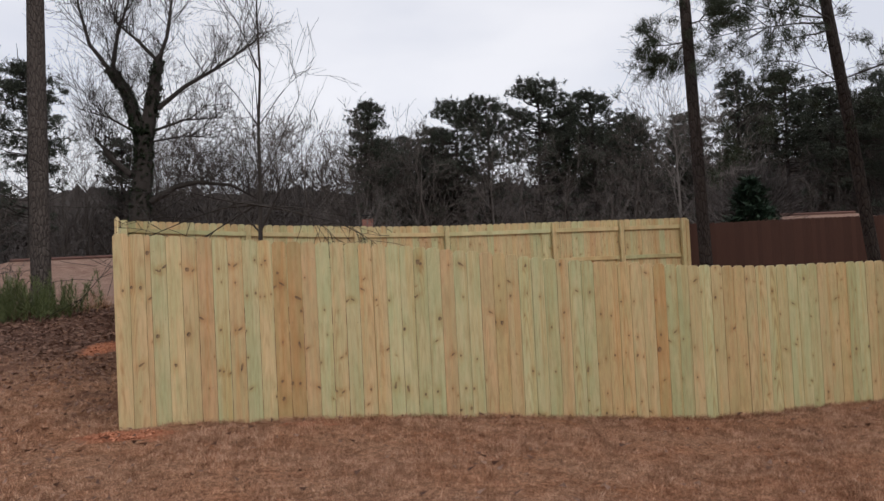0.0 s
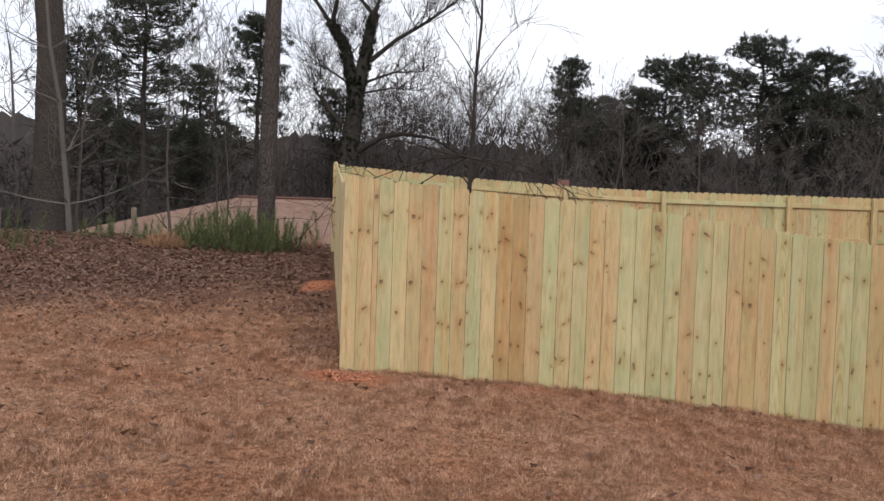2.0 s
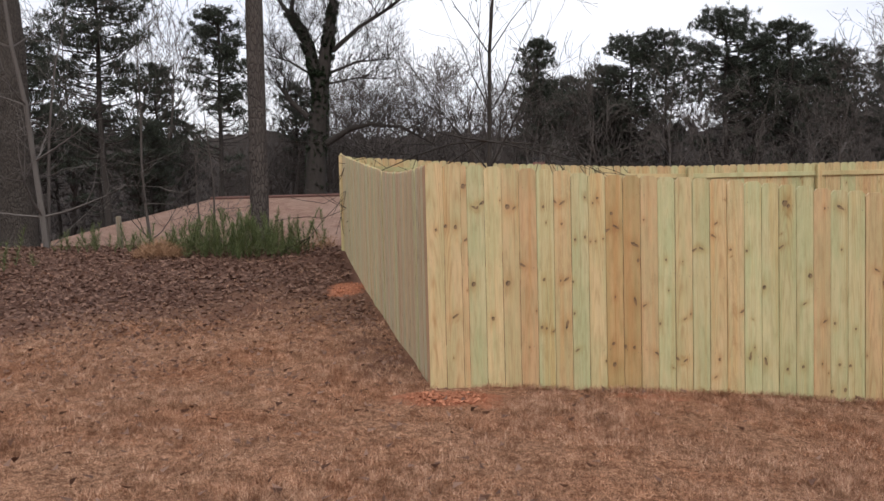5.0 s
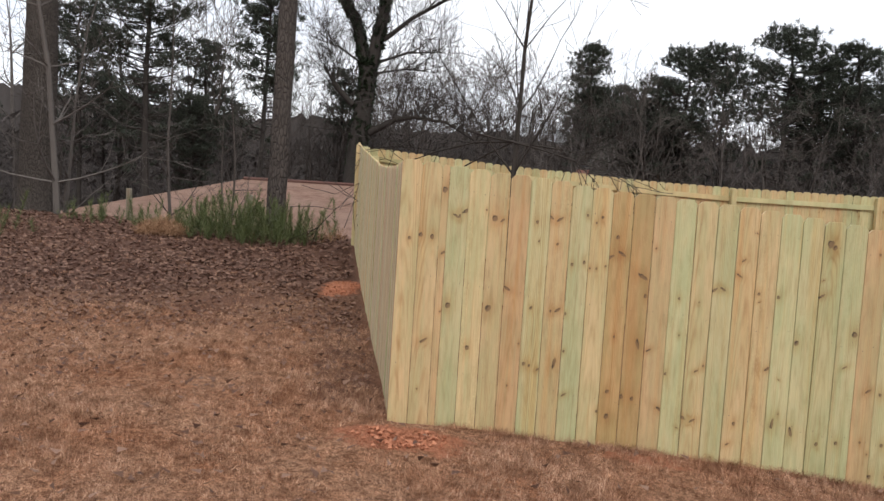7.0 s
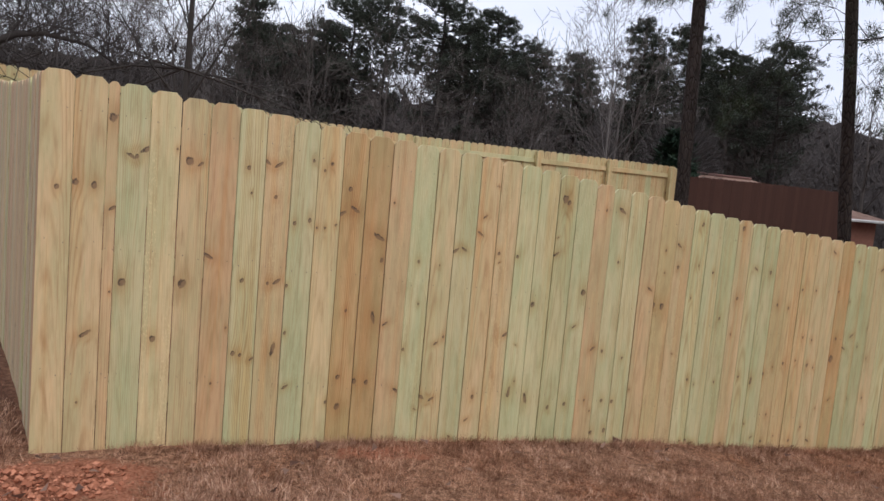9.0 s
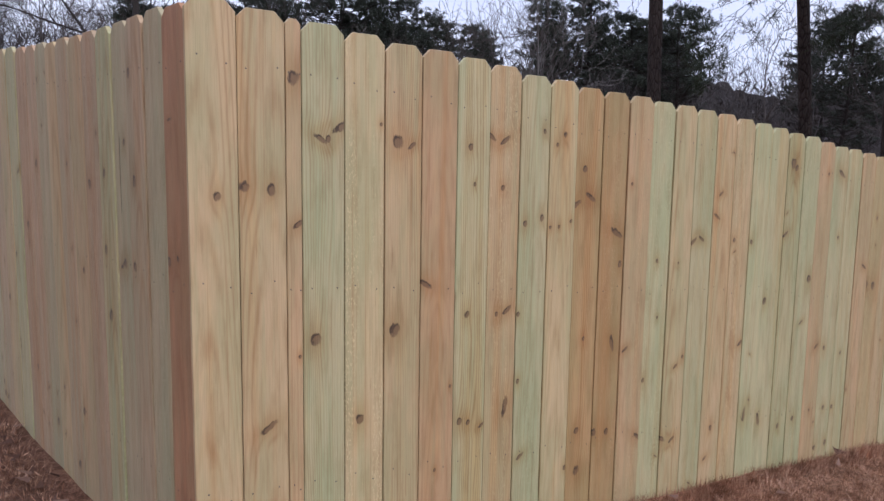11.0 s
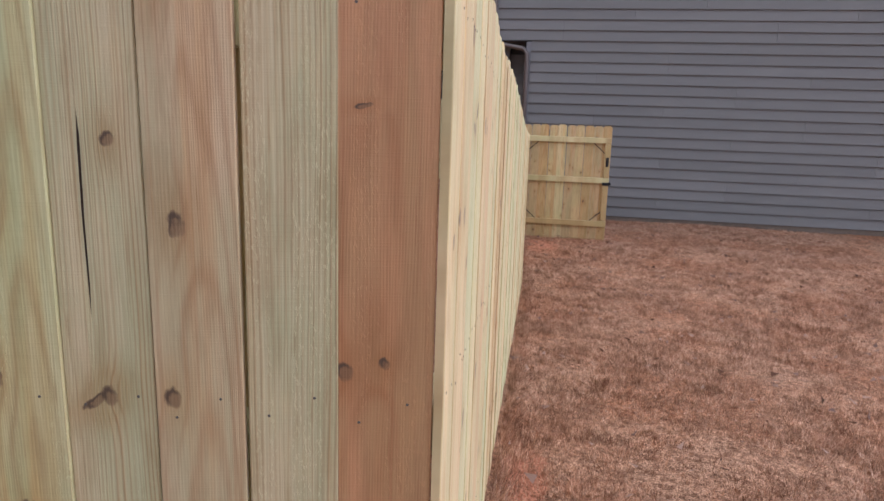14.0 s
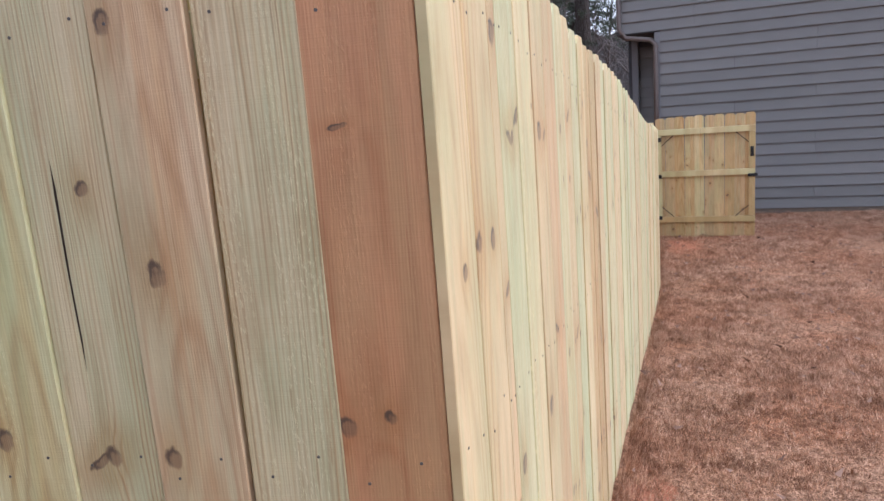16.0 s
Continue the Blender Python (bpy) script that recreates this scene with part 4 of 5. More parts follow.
def needle_burst(rng, centres, dirs, k, reach, width, mat, name, spread=1.0):
    """Bursts of needles round points."""
    c = np.repeat(np.asarray(centres, float), k, 0)
    d0 = np.repeat(np.asarray(dirs, float), k, 0)
    g = rng.normal(size=c.shape)
    g = g / np.linalg.norm(g, axis=1)[:, None]
    base = c + rng.normal(size=c.shape) * reach * 0.28
    d = g * spread + d0 * 0.5 + np.array([0, 0, 0.25])
    d = d / np.linalg.norm(d, axis=1)[:, None]
    tip = base + d * (reach * rng.uniform(0.6, 1.1, len(c)))[:, None]
    return blades(name, base, tip, np.full(len(c), width) * rng.uniform(0.6, 1.3, len(c)), mat, rng)


def far_pine(seed, tall, crown, dense=1.0):
    """Meshes of a tall loblolly pine: bare trunk, rounded ragged crown."""
    r = random.Random(seed)
    nr = np.random.default_rng(seed)
    form = Form()
    lean = Vector((r.uniform(-0.03, 0.03), r.uniform(-0.03, 0.03), 1))
    trunk = [lean * (tall * k / 7) + Vector((r.gauss(0, 0.08), r.gauss(0, 0.08), 0)) for k in range(8)]
    form.tube(trunk, [0.26 * (1 - 0.11 * k) for k in range(8)], 6)
    cen, dirs = [], []
    low = 0.34
    count = int(112 * dense)
    for i in range(count):
        v = ((i + r.random()) / count) ** 0.72
        h = min(6.99, (low + (0.985 - low) * v) * 7)
        k = min(6, int(h))
        p = trunk[k].lerp(trunk[k + 1], h - k)
        dome = 0.55 + 0.8 * v if v < 0.55 else 0.12 + 0.87 * math.sqrt(max(0.0, 1 - ((v - 0.55) / 0.46) ** 2))
        reach = crown * dome * r.uniform(0.55, 1.08)
        a = r.uniform(0, 2 * math.pi)
        d = Vector((math.cos(a), math.sin(a), r.uniform(0.05, 0.50) * (1 - 0.75 * v)))
        pts = [p, p + d * reach * 0.5 + Vector((0, 0, -0.1)), p + d * reach + Vector((0, 0, 0.10 * reach))]
        form.tube(pts, [0.055, 0.035, 0.012], 3, cap=False)
        if v < 0.40 and r.random() < 0.55:
            side = Vector((-d.y, d.x, 0.2)) * r.choice((-1, 1))
            form.tube([pts[1], pts[1] + (d + side) * reach * 0.3], [0.022, 0.008], 3, cap=False)
            continue
        for w in (1.0, 0.78, 0.52) if v > 0.36 else (1.0, 0.7):
            mid = p + (pts[2] - p) * (w - 0.08 * r.random()) + Vector((0, 0, 0.12))
            for j in range(5):
                cen.append(mid + Vector((r.gauss(0, 0.34), r.gauss(0, 0.34), abs(r.gauss(0, 0.17)))))
                dirs.append(d)
    wood = form.mesh("pine_wood", DARK_BARK)
    leaf = needle_burst(nr, cen, dirs, 22, 0.25, 0.060, NEEDLE, "pine_crown")
    return wood, leaf


def put_tree(name, parts, m, label, category, group):
    thing = empty(name, m, label, category, group)
    for nm, me in parts:
        part(nm, me, thing)
    return thing


PINES = [far_pine(30 + k, 19.0, c, dn) for k, (c, dn) in enumerate(((3.3, 1.0), (3.9, 1.15), (2.8, 0.9), (4.2, 1.1), (2.3, 0.85)))]


def bare_meshes(seed, tall, r0, depth, fork, mat, thin=0.012, first=0.35, reach=1.0, rise=0.5):
    r = random.Random(seed)
    form = Form()
    p, d = Vector((0, 0, -0.5)), Vector((r.uniform(-0.05, 0.05), r.uniform(-0.05, 0.05), 1)).normalized()
    pts, radii, spots = [p], [r0], []
    for k in range(8):
        d = wander(r, d + Vector((0, 0, 0.15)), 0.06)
        p = p + d * tall / 8
        pts.append(p)
        radii.append(max(thin, r0 * (1 - 0.9 * (k + 1) / 8)))
        if (k + 1) / 8 >= first:
            spots.append((p, d, radii[-1], (k + 1) / 8))
    form.tube(pts, radii, 6, cap=False)
    for q, dd, rr, u in spots:
        for _ in range(fork):
            a = r.uniform(0, 2 * math.pi)
            nd = Vector((math.cos(a), math.sin(a), r.uniform(rise, rise + 0.9))).normalized()
            grow(form, r, q, nd, reach * tall * (0.36 - 0.2 * u) * r.uniform(0.8, 1.4), max(thin, rr * (0.55 if reach == 1.0 else 0.4)), depth, 0.10, 3, 4, None, thin)
    return form.mesh("branches", mat)


BARES = [bare_meshes(60 + k, 12.0, 0.16, 2, 3, (TWIG, PALE_TWIG, TWIG, TWIG)[k]) for k in range(4)]
CX, CY = -0.8, 1.5


def at_bearing(bearing, dist):
    return CX + dist * math.sin(radians(bearing)), CY + dist * math.cos(radians(bearing))


rng = random.Random(77)
forest_floor = -2.5


def plant_pine(bearing, elev, dist, k, wide=1.0):
    x, y = at_bearing(bearing, dist)
    tall = dist * math.tan(radians(elev)) + 1.25 - forest_floor
    sc = tall / 19.2
    t = put_tree("pine_tree", (("trunk", PINES[k][0]), ("crown", PINES[k][1])), pose(x, y, forest_floor, 0, 0, rng.uniform(0, 360)), "tall loblolly pine with a bare trunk in the woods", "tree", "woodland pines")
    t.scale = (sc * wide, sc * wide, sc)


for b, e, dd, k, wd in ((-29.3, 18.1, 40, 0, 1.05), (-21.3, 16.1, 44, 2, 1.0), (-15.0, 11.0, 60, 2, 0.9), (-25.4, 12.0, 56, 4, 1.0), (-33.5, 13.0, 54, 1, 0.9),
                        (4.6, 14.0, 52, 4, 0.95), (9.6, 11.6, 60, 2, 1.0), (11.8, 13.8, 56, 1, 0.95), (14.6, 13.8, 57, 3, 0.9), (18.9, 15.0, 55, 1, 1.05), (21.0, 12.6, 58, 0, 1.0),
                        (23.2, 13.6, 55, 0, 0.95), (26.4, 11.4, 58, 2, 1.0), (34.3, 13.6, 53, 4, 1.0), (37.3, 13.2, 53, 2, 1.05), (40.6, 11.6, 51, 0, 1.0), (44.0, 12.0, 52, 3, 0.9), (29.8, 10.2, 58, 4, 1.0)):
    plant_pine(b, e, dd, k, wd)
for i in range(26):
    b = rng.uniform(3, 46)
    plant_pine(b, rng.uniform(8.5, 11.2), rng.uniform(58, 76), rng.randrange(5), rng.uniform(0.9, 1.2))
for i in range(8):
    b = rng.uniform(-48, -18)
    plant_pine(b, rng.uniform(6, 9.5), rng.uniform(50, 70), rng.randrange(5), rng.uniform(0.9, 1.1))
for i in range(16):
    b = rng.uniform(50, 92)
    plant_pine(b, rng.uniform(8, 11.5) if b < 64 else rng.uniform(9, 15), rng.uniform(34, 60), rng.randrange(5), 1.0)
# woods carried on unseen west of the lawn, added to block sky light
for i in range(30):
    plant_pine(-54 - 2.6 * i, rng.uniform(17, 25), rng.uniform(30, 42), rng.randrange(5), rng.uniform(1.0, 1.3))


def plant_bare(bearing, elev, dist, k, group="bare woodland trees"):
    x, y = at_bearing(bearing, dist)
    sc = (dist * math.tan(radians(elev)) + 1.25 - forest_floor) / 12.5
    t = put_tree("bare_tree", (("trunk", BARES[k]),), pose(x, y, forest_floor, 0, 0, rng.uniform(0, 360)), "leafless grey hardwood tree in winter woods", "tree", group)
    t.scale = (sc, sc, sc)


for i in range(34):
    plant_bare(rng.uniform(-16, 5), rng.uniform(8.5, 11.8), rng.uniform(54, 74), rng.randrange(4))
for i in range(34):
    plant_bare(rng.uniform(3, 50), rng.uniform(5.5, 11.0), rng.uniform(46, 60), rng.randrange(4))
for i in range(24):
    plant_bare(rng.uniform(-50, -14), rng.uniform(7, 15.0), rng.uniform(50, 62), rng.randrange(4))
for i in range(12):
    plant_bare(rng.uniform(50, 92), rng.uniform(9, 15.0), rng.uniform(32, 50), rng.randrange(4))

# brushwood and thin stems between the trees
nr = np.random.default_rng(8)
K = 230000
bb, dd = np.radians(nr.uniform(-58, 96, K)), nr.uniform(55, 78, K)
base = np.stack([CX + dd * np.sin(bb), CY + dd * np.cos(bb), np.full(K, forest_floor) + 12.5 * nr.uniform(0, 1, K) ** 1.15 * np.interp(bb, (-0.32, -0.22, 0.80, 0.90), (0.68, 1.0, 1.0, 0.82))], 1)
tall = nr.uniform(0.3, 1.3, K)
tip = base + np.stack([nr.normal(0, 0.5, K) * tall, nr.normal(0, 0.5, K) * tall, tall * nr.uniform(0.4, 1.0, K)], 1)
tagged(new("brushwood", blades("brushwood", base, tip, nr.uniform(0.014, 0.045, K), BRUSH, nr)), "grey leafless brushwood under the trees", "brush", kind="stuff")
K = 22000
bb, dd = np.radians(nr.uniform(-58, 96, K)), nr.uniform(60, 80, K)
low = nr.uniform(0, 1, K) ** 0.8
base = np.stack([CX + dd * np.sin(bb), CY + dd * np.cos(bb), forest_floor + low * 13.0 * np.interp(bb, (-0.32, -0.22, 0.80, 0.90), (0.72, 1.0, 1.0, 0.85))], 1)
tip = base + nr.normal(0, 0.38, (K, 3)) + np.array([0, 0, 0.3])
tagged(new("understory", blades("understory", base, tip, nr.uniform(0.10, 0.32, K), BRUSH, nr)), "dark tangled undergrowth deep in the woods", "undergrowth", kind="stuff")

# far wooded hillside that closes the distance
n = Nodes("distant_woods", 1.0, 0.0)
p = n.place()
f = n.noise(n.scaled(p, 1.0, 1.0, 0.25), 0.9, 6.0, 0.7)
BACKWOOD = n.colour(n.mix(f, (0.038, 0.034, 0.033), (0.135, 0.121, 0.115)))
form = Form()
m = 420
for k in range(m + 1):
    a = radians(-75 + 190 * k / m)
    dist = 92
    h = 12.3 + 1.6 * noise.noise((k * 0.09, 0, 0)) + 1.6 * noise.noise((k * 0.9, 1, 0))
    h -= 1.6 * float(smooth((a - 0.78) / 0.14))
    form.v += [(CX + dist * math.sin(a), CY + dist * math.cos(a), -4.0), (CX + dist * math.sin(a), CY + dist * math.cos(a), h)]
form.f = [(2 * k, 2 * k + 2, 2 * k + 3, 2 * k + 1) for k in range(m)]
form.mi = [0] * m
tagged(new("backdrop", form.mesh("backdrop", BACKWOOD)), "distant dark winter woods closing the view", "woods", kind="structure")


def trunk_mesh(pts, radii, sides, mat, name="trunk", rough=0.05, seed=1):
    """A trunk with an uneven barky outline."""
    form = Form()
    P, R = [], []
    for i in range(len(pts) - 1):
        a, b = Vector(pts[i]), Vector(pts[i + 1])
        k = max(2, int((b - a).length / 0.35))
        for j in range(k):
            P.append(a.lerp(b, j / k))
            R.append(radii[i] + (radii[i + 1] - radii[i]) * j / k)
    P.append(Vector(pts[-1]))
    R.append(radii[-1])
    form.tube(P, R, sides)
    mid = [q for q in P for _ in range(sides)]
    rad = [q for q in R for _ in range(sides)]
    form.v = [tuple(c + (Vector(v) - c) * (1 + rough * noise.noise((v[0] * 6 + seed, v[1] * 6, v[2] * 1.6)))) for v, c in zip(form.v, mid)]
    return form.mesh(name, mat, flat=False)


def near_pine(x, y, r, lean, seed, z, spray, tall=17.0, bark_mat=PINE_BARK, low=4.7, high=9.0, limb=(1.1, 2.6), aim=(0.0, 6.283), fall=(-0.35, 0.2)):
    """A pine whose trunk passes close by; sprays of needles on its lower limbs."""
    t = empty("pine_tree", pose(x, y, z), "tall pine with scaly grey-brown bark", "tree", "near pines")
    lx, ly = lean
    part("trunk", trunk_mesh([(0, 0, -0.3), (0.02, 0, 0.25), (lx * 0.3, ly * 0.3, 5), (lx * 0.75, ly * 0.75, 11), (lx, ly, tall)], [r * 1.35, r * 1.08, r, r * 0.82, r * 0.5], 16, bark_mat, seed=seed), t)
    if not spray:
        return t
    rr = random.Random(seed)
    nr2 = np.random.default_rng(seed)
    cen, dirs = [], []
    for i in range(spray):
        h = rr.uniform(low, high)
        a = rr.uniform(*aim)
        p = Vector((lx * h / tall, ly * h / tall, h))
        d = Vector((math.cos(a), math.sin(a), rr.uniform(*fall)))
        ends = []
        form = Form()
        grow(form, rr, p, d, rr.uniform(*limb), 0.026, 2, -0.01, 4, 5, ends, 0.005)
        part("limb", form.mesh("limb", DARK_BARK), t)
        for q, dq in ends:
            for w in (0.02, -0.07, -0.15):
                cen.append(q + dq * w)
                dirs.append(dq)
    part("needles", needle_burst(nr2, cen, dirs, 26, 0.21, 0.015, NEAR_NEEDLE, "needles"), t, None, "long dark green needle sprays")
    return t


near_pine(-6.7, 17.4, 0.200, (0.1, 0.3), 1, lands(-6.7, 17.4), 5, low=11.0, high=16.0)
near_pine(8.95, 15.7, 0.142, (-0.25, 0.2), 2, lands(8.95, 15.7), 5, bark_mat=DARK_PINE, low=5.9, high=8.0, limb=(0.7, 1.5))
near_pine(12.5, 14.4, 0.128, (-1.7, 0.4), 3, lands(12.5, 14.4), 6, bark_mat=DARK_PINE, low=6.3, high=7.9, limb=(1.8, 3.4), aim=(2.5, 3.8), fall=(-0.35, 0.1))
for k, (b, dist, r) in enumerate(((67.2, 15.8, 0.205), (69.0, 16.1, 0.215), (72.0, 21, 0.19), (74.3, 19, 0.18), (76.2, 23, 0.22), (79.0, 26, 0.26))):
    x, y = -2.97 + dist * math.sin(radians(b)), 6.04 + dist * math.cos(radians(b))
    near_pine(x, y, r, (rng.uniform(-0.4, 0.4), 0.3), 10 + k, -0.6, 5 if k > 1 else 3, 18, DARK_PINE, 4.4, 11.0)

# the big hardwood at the wood's edge and slim trees beside it
big = empty("hardwood_tree", pose(-12.6, 17.6, lands(-12.6, 17.6)), "large smooth-barked leafless hardwood at the wood edge", "tree")
part("trunk", trunk_mesh([(0, 0, -0.4), (0, 0, 0.5), (0.0, 0, 5), (-0.6, 0, 11), (-1.0, 0, 15)], [0.52, 0.40, 0.335, 0.28, 0.16], 18, GREY_BARK, seed=5), big)
form = Form()
rr = random.Random(6)
for h, a in ((6.2, 3.3), (6.9, 1.8), (8.4, 0.4), (9.2, 2.4), (10.5, 5.5), (8.0, 4.5)):
    grow(form, rr, Vector((-0.1 * h + 0.4, 0, h)), Vector((math.cos(a), math.sin(a), 0.5)), 4.0, 0.10, 3, 0.05, 3, 6, None, 0.007)
part("limbwork", form.mesh("limbwork", GREY_BARK), big)


def slim_tree(x, y, tall, r, seed, mat, label, first=0.15, fork=2, depth=2, z=None):
    t = empty("sapling", pose(x, y, lands(x, y) if z is None else z), label, "tree")
    part("stem", bare_meshes(seed, tall, r, depth, fork, mat, 0.004, first, 0.55 if first < 0.18 else 0.8, 1.3 if first > 0.12 else 0.0), t)
    return t


slim_tree(-10.9, 16.0, 9.5, 0.072, 91, PALE_TWIG, "slim pale leafless sapling with low side twigs", 0.1, 3)
slim_tree(-14.0, 15.2, 6.0, 0.05, 92, PALE_TWIG, "thin leafless sapling at the wood edge", 0.1, 2)
slim_tree(-12.6, 18.6, 7.5, 0.055, 95, PALE_TWIG, "slim leafless sapling with long side twigs", 0.1, 3)
slim_tree(-10.6, 20.4, 8.5, 0.06, 96, TWIG, "slim leafless sapling with long side twigs", 0.1, 3)
slim_tree(-9.5, 21.5, 6.5, 0.05, 97, TWIG, "thin leafless sapling beyond the lawn", 0.1, 2)
slim_tree(-8.4, 19.0, 5.5, 0.04, 94, TWIG, "thin leafless sapling beyond the lawn", 0.1, 2)
slim_tree(-1.42, 14.1, 8.4, 0.06, 93, DARK_BARK, "young leafless tree with upright branches inside the fence", 0.2, 3)

# the forked tree wrapped in ivy
ivy_tree = empty("ivy_tree", pose(-11.9, 48.0, -4.6), "forked leafless tree with an ivy-covered dark trunk", "tree")
ivy_tree.scale = (1.41, 1.41, 1.41)
form = Form()
IVY_BOUGHS = (
    ([(-0.49, -0.04, 0.0), (-0.16, 0.07, 7.12), (0.09, 0.07, 9.59), (0.19, -0.04, 10.96)], [0.70, 0.48, 0.42, 0.38]),
    ([(0.12, -0.04, 10.74), (-0.19, 0.0, 11.73), (-0.51, 0.0, 12.93), (-1.22, 0.07, 14.0)], [0.36, 0.3, 0.26, 0.22]),
    ([(0.23, 0.07, 10.74), (0.63, -0.04, 12.8), (0.94, 0.07, 14.47)], [0.42, 0.34, 0.24]),
    ([(-1.22, 0.07, 14.0), (-2.07, 0.04, 15.23), (-2.45, -0.04, 16.91), (-2.67, -0.07, 18.63)], [0.17, 0.13, 0.08, 0.03]),
    ([(-1.15, 0.07, 13.92), (-0.84, 0.04, 15.67), (-0.29, 0.07, 17.34), (-0.05, -0.07, 18.91)], [0.17, 0.12, 0.07, 0.03]),
    ([(0.93, -0.07, 14.41), (-0.08, 0.07, 15.54), (-0.82, 0.07, 16.17), (-1.22, -0.07, 17.54)], [0.15, 0.11, 0.07, 0.03]),
    ([(0.93, -0.07, 14.41), (1.37, -0.07, 15.54), (1.69, -0.07, 17.51), (1.96, -0.04, 19.18)], [0.16, 0.12, 0.08, 0.03]),
    ([(0.82, -0.04, 12.17), (2.08, 0.0, 13.23), (3.49, 0.07, 14.08), (4.6, 0.04, 14.85), (6.02, -0.07, 15.84)], [0.19, 0.15, 0.12, 0.08, 0.03]),
    ([(0.52, 0.0, 11.12), (2.0, -0.04, 11.64), (3.54, 0.07, 11.73)], [0.11, 0.08, 0.03]),
    ([(0.45, 0.0, 10.63), (1.96, -0.07, 10.88), (3.33, 0.07, 10.8)], [0.08, 0.06, 0.02]),
    ([(-0.24, -0.04, 11.12), (-1.33, 0.07, 11.81), (-2.52, 0.0, 12.17)], [0.09, 0.07, 0.02]),
    ([(-0.45, -0.07, 9.1), (-1.26, -0.04, 9.89), (-1.62, -0.04, 10.41), (-1.98, 0.04, 10.82)], [0.22, 0.2, 0.12, 0.05]),
    ([(0.36, 0.0, 7.84), (1.55, -0.04, 8.52), (2.49, -0.04, 8.69), (3.99, 0.07, 8.52), (5.56, -0.04, 7.62)], [0.26, 0.2, 0.15, 0.1, 0.03]),
)
rr = random.Random(14)
for j, (pts, radii) in enumerate(IVY_BOUGHS):
    form.tube(pts, [q * (1.0, 0.85, 0.85)[j] if j < 3 else q * 0.66 for q in radii], 8, cap=False)
part("trunk", form.mesh("trunk", DARK_BARK, flat=False), ivy_tree)
form = Form()
for j, (pts, radii) in enumerate(IVY_BOUGHS[1:]):
    for k in range(len(pts) - 1):
        a, b = Vector(pts[k]), Vector(pts[k + 1])
        for _ in range(5 if k == 0 else 13):
            u = rr.random()
            d = Vector((rr.gauss(0, 1), rr.gauss(0, 0.6), rr.uniform(0.2, 1.3))).normalized()
            grow(form, rr, a.lerp(b, u), (d + (b - a).normalized() * 0.6).normalized(), rr.uniform(0.7, 2.3), 0.026, 2, 0.09, 4, 4, None, 0.0058)
part("twig_crown", form.mesh("twigs", DARK_BARK), ivy_tree)
nr = np.random.default_rng(15)
cen, dirs = [], []
for pts, radii in (IVY_BOUGHS[0], IVY_BOUGHS[1], IVY_BOUGHS[2]):
    for k in range(len(pts) - 1):
        a, b = np.array(pts[k]), np.array(pts[k + 1])
        for _ in range(300 if pts is IVY_BOUGHS[0][0] else 110):
            u = rr.random()
            g = nr.normal(size=3)
            g /= np.linalg.norm(g)
            rad = radii[k] + (radii[k + 1] - radii[k]) * u
            cen.append(a + (b - a) * u + g * rad * 0.92)
            dirs.append(g)
part("ivy", needle_burst(nr, cen, dirs, 20, 0.13, 0.075, IVY, "ivy"), ivy_tree, None, "dark green clinging ivy")

# cedar beside the brown fence
cedar = empty("cedar_tree", pose(17.0, 26.0, -1.2), "small dark conical cedar behind the brown fence", "tree")
cen, dirs = [], []
for k in range(420):
    u = rr.random()
    a = rr.uniform(0, 2 * math.pi)
    w = (1 - u) * 1.5 * rr.uniform(0.5, 1.0) + 0.05
    cen.append((w * math.cos(a), w * math.sin(a), 0.5 + u * 5.0))
    dirs.append((math.cos(a), math.sin(a), 0.4))
form = Form()
form.tube([(0, 0, 0), (0, 0, 5.2)], [0.12, 0.02], 6)
part("trunk", form.mesh("trunk", DARK_BARK), cedar)
part("crown", needle_burst(nr, cen, dirs, 18, 0.32, 0.08, CEDAR, "crown"), cedar)
cedar.scale = (1.5, 1.5, 0.97)

# pale leafless tree and a rounded bare bush behind the brown fence
WHITE_TWIG = plain("whitish_winter_twig", (0.155, 0.140, 0.128), 0.9, 0.0, 0.3, 1.5)
pale_tree = empty("bare_tree", pose(13.9, 26.5, -2.4), "leafless pale-barked tree with fine spreading twigs", "tree", "bare woodland trees")
part("trunk", bare_meshes(131, 11.4, 0.075, 3, 3, WHITE_TWIG, 0.006, 0.4, 0.85, 0.75), pale_tree)
for k, (b, d, tall) in enumerate(((1.6, 38, 7.4), (3.2, 41, 8.0), (4.4, 37, 7.6), (5.6, 40, 7.0), (7.4, 42, 7.6), (22.5, 40, 7.0), (26.0, 36, 6.4))):
    x, y = at_bearing(b, d)
    slim_tree(x, y, tall, 0.07, 150 + k, WHITE_TWIG, "pale leafless sapling in front of the dark woods", 0.3, 2, 2, forest_floor)
bush = empty("bare_bush", pose(17.9, 26.8, -1.6), "rounded brown leafless bush behind the stained fence", "shrub")
r = np.random.default_rng(17)
k = 5200
g = r.normal(size=(k, 3))
g = g / np.linalg.norm(g, axis=1)[:, None]
base = g * (r.uniform(0.15, 1.0, k) ** 0.6)[:, None] * np.array([1.7, 1.7, 2.1]) + np.array([0, 0, 4.4])
part("crown", blades("crown", base, base + g * np.array([0.4, 0.4, 0.45]) + r.normal(0, 0.12, (k, 3)) + np.array([0, 0, 0.12]), np.full(k, 0.02), BRUSH, r), bush)
form = Form()
rr = random.Random(18)
for i in range(7):
    a = i * 0.9
    form.tube([(0, 0, -0.4), (0.3 * math.cos(a), 0.3 * math.sin(a), 2.2), (1.0 * math.cos(a), 1.0 * math.sin(a), 4.8)], [0.06, 0.04, 0.012], 5)
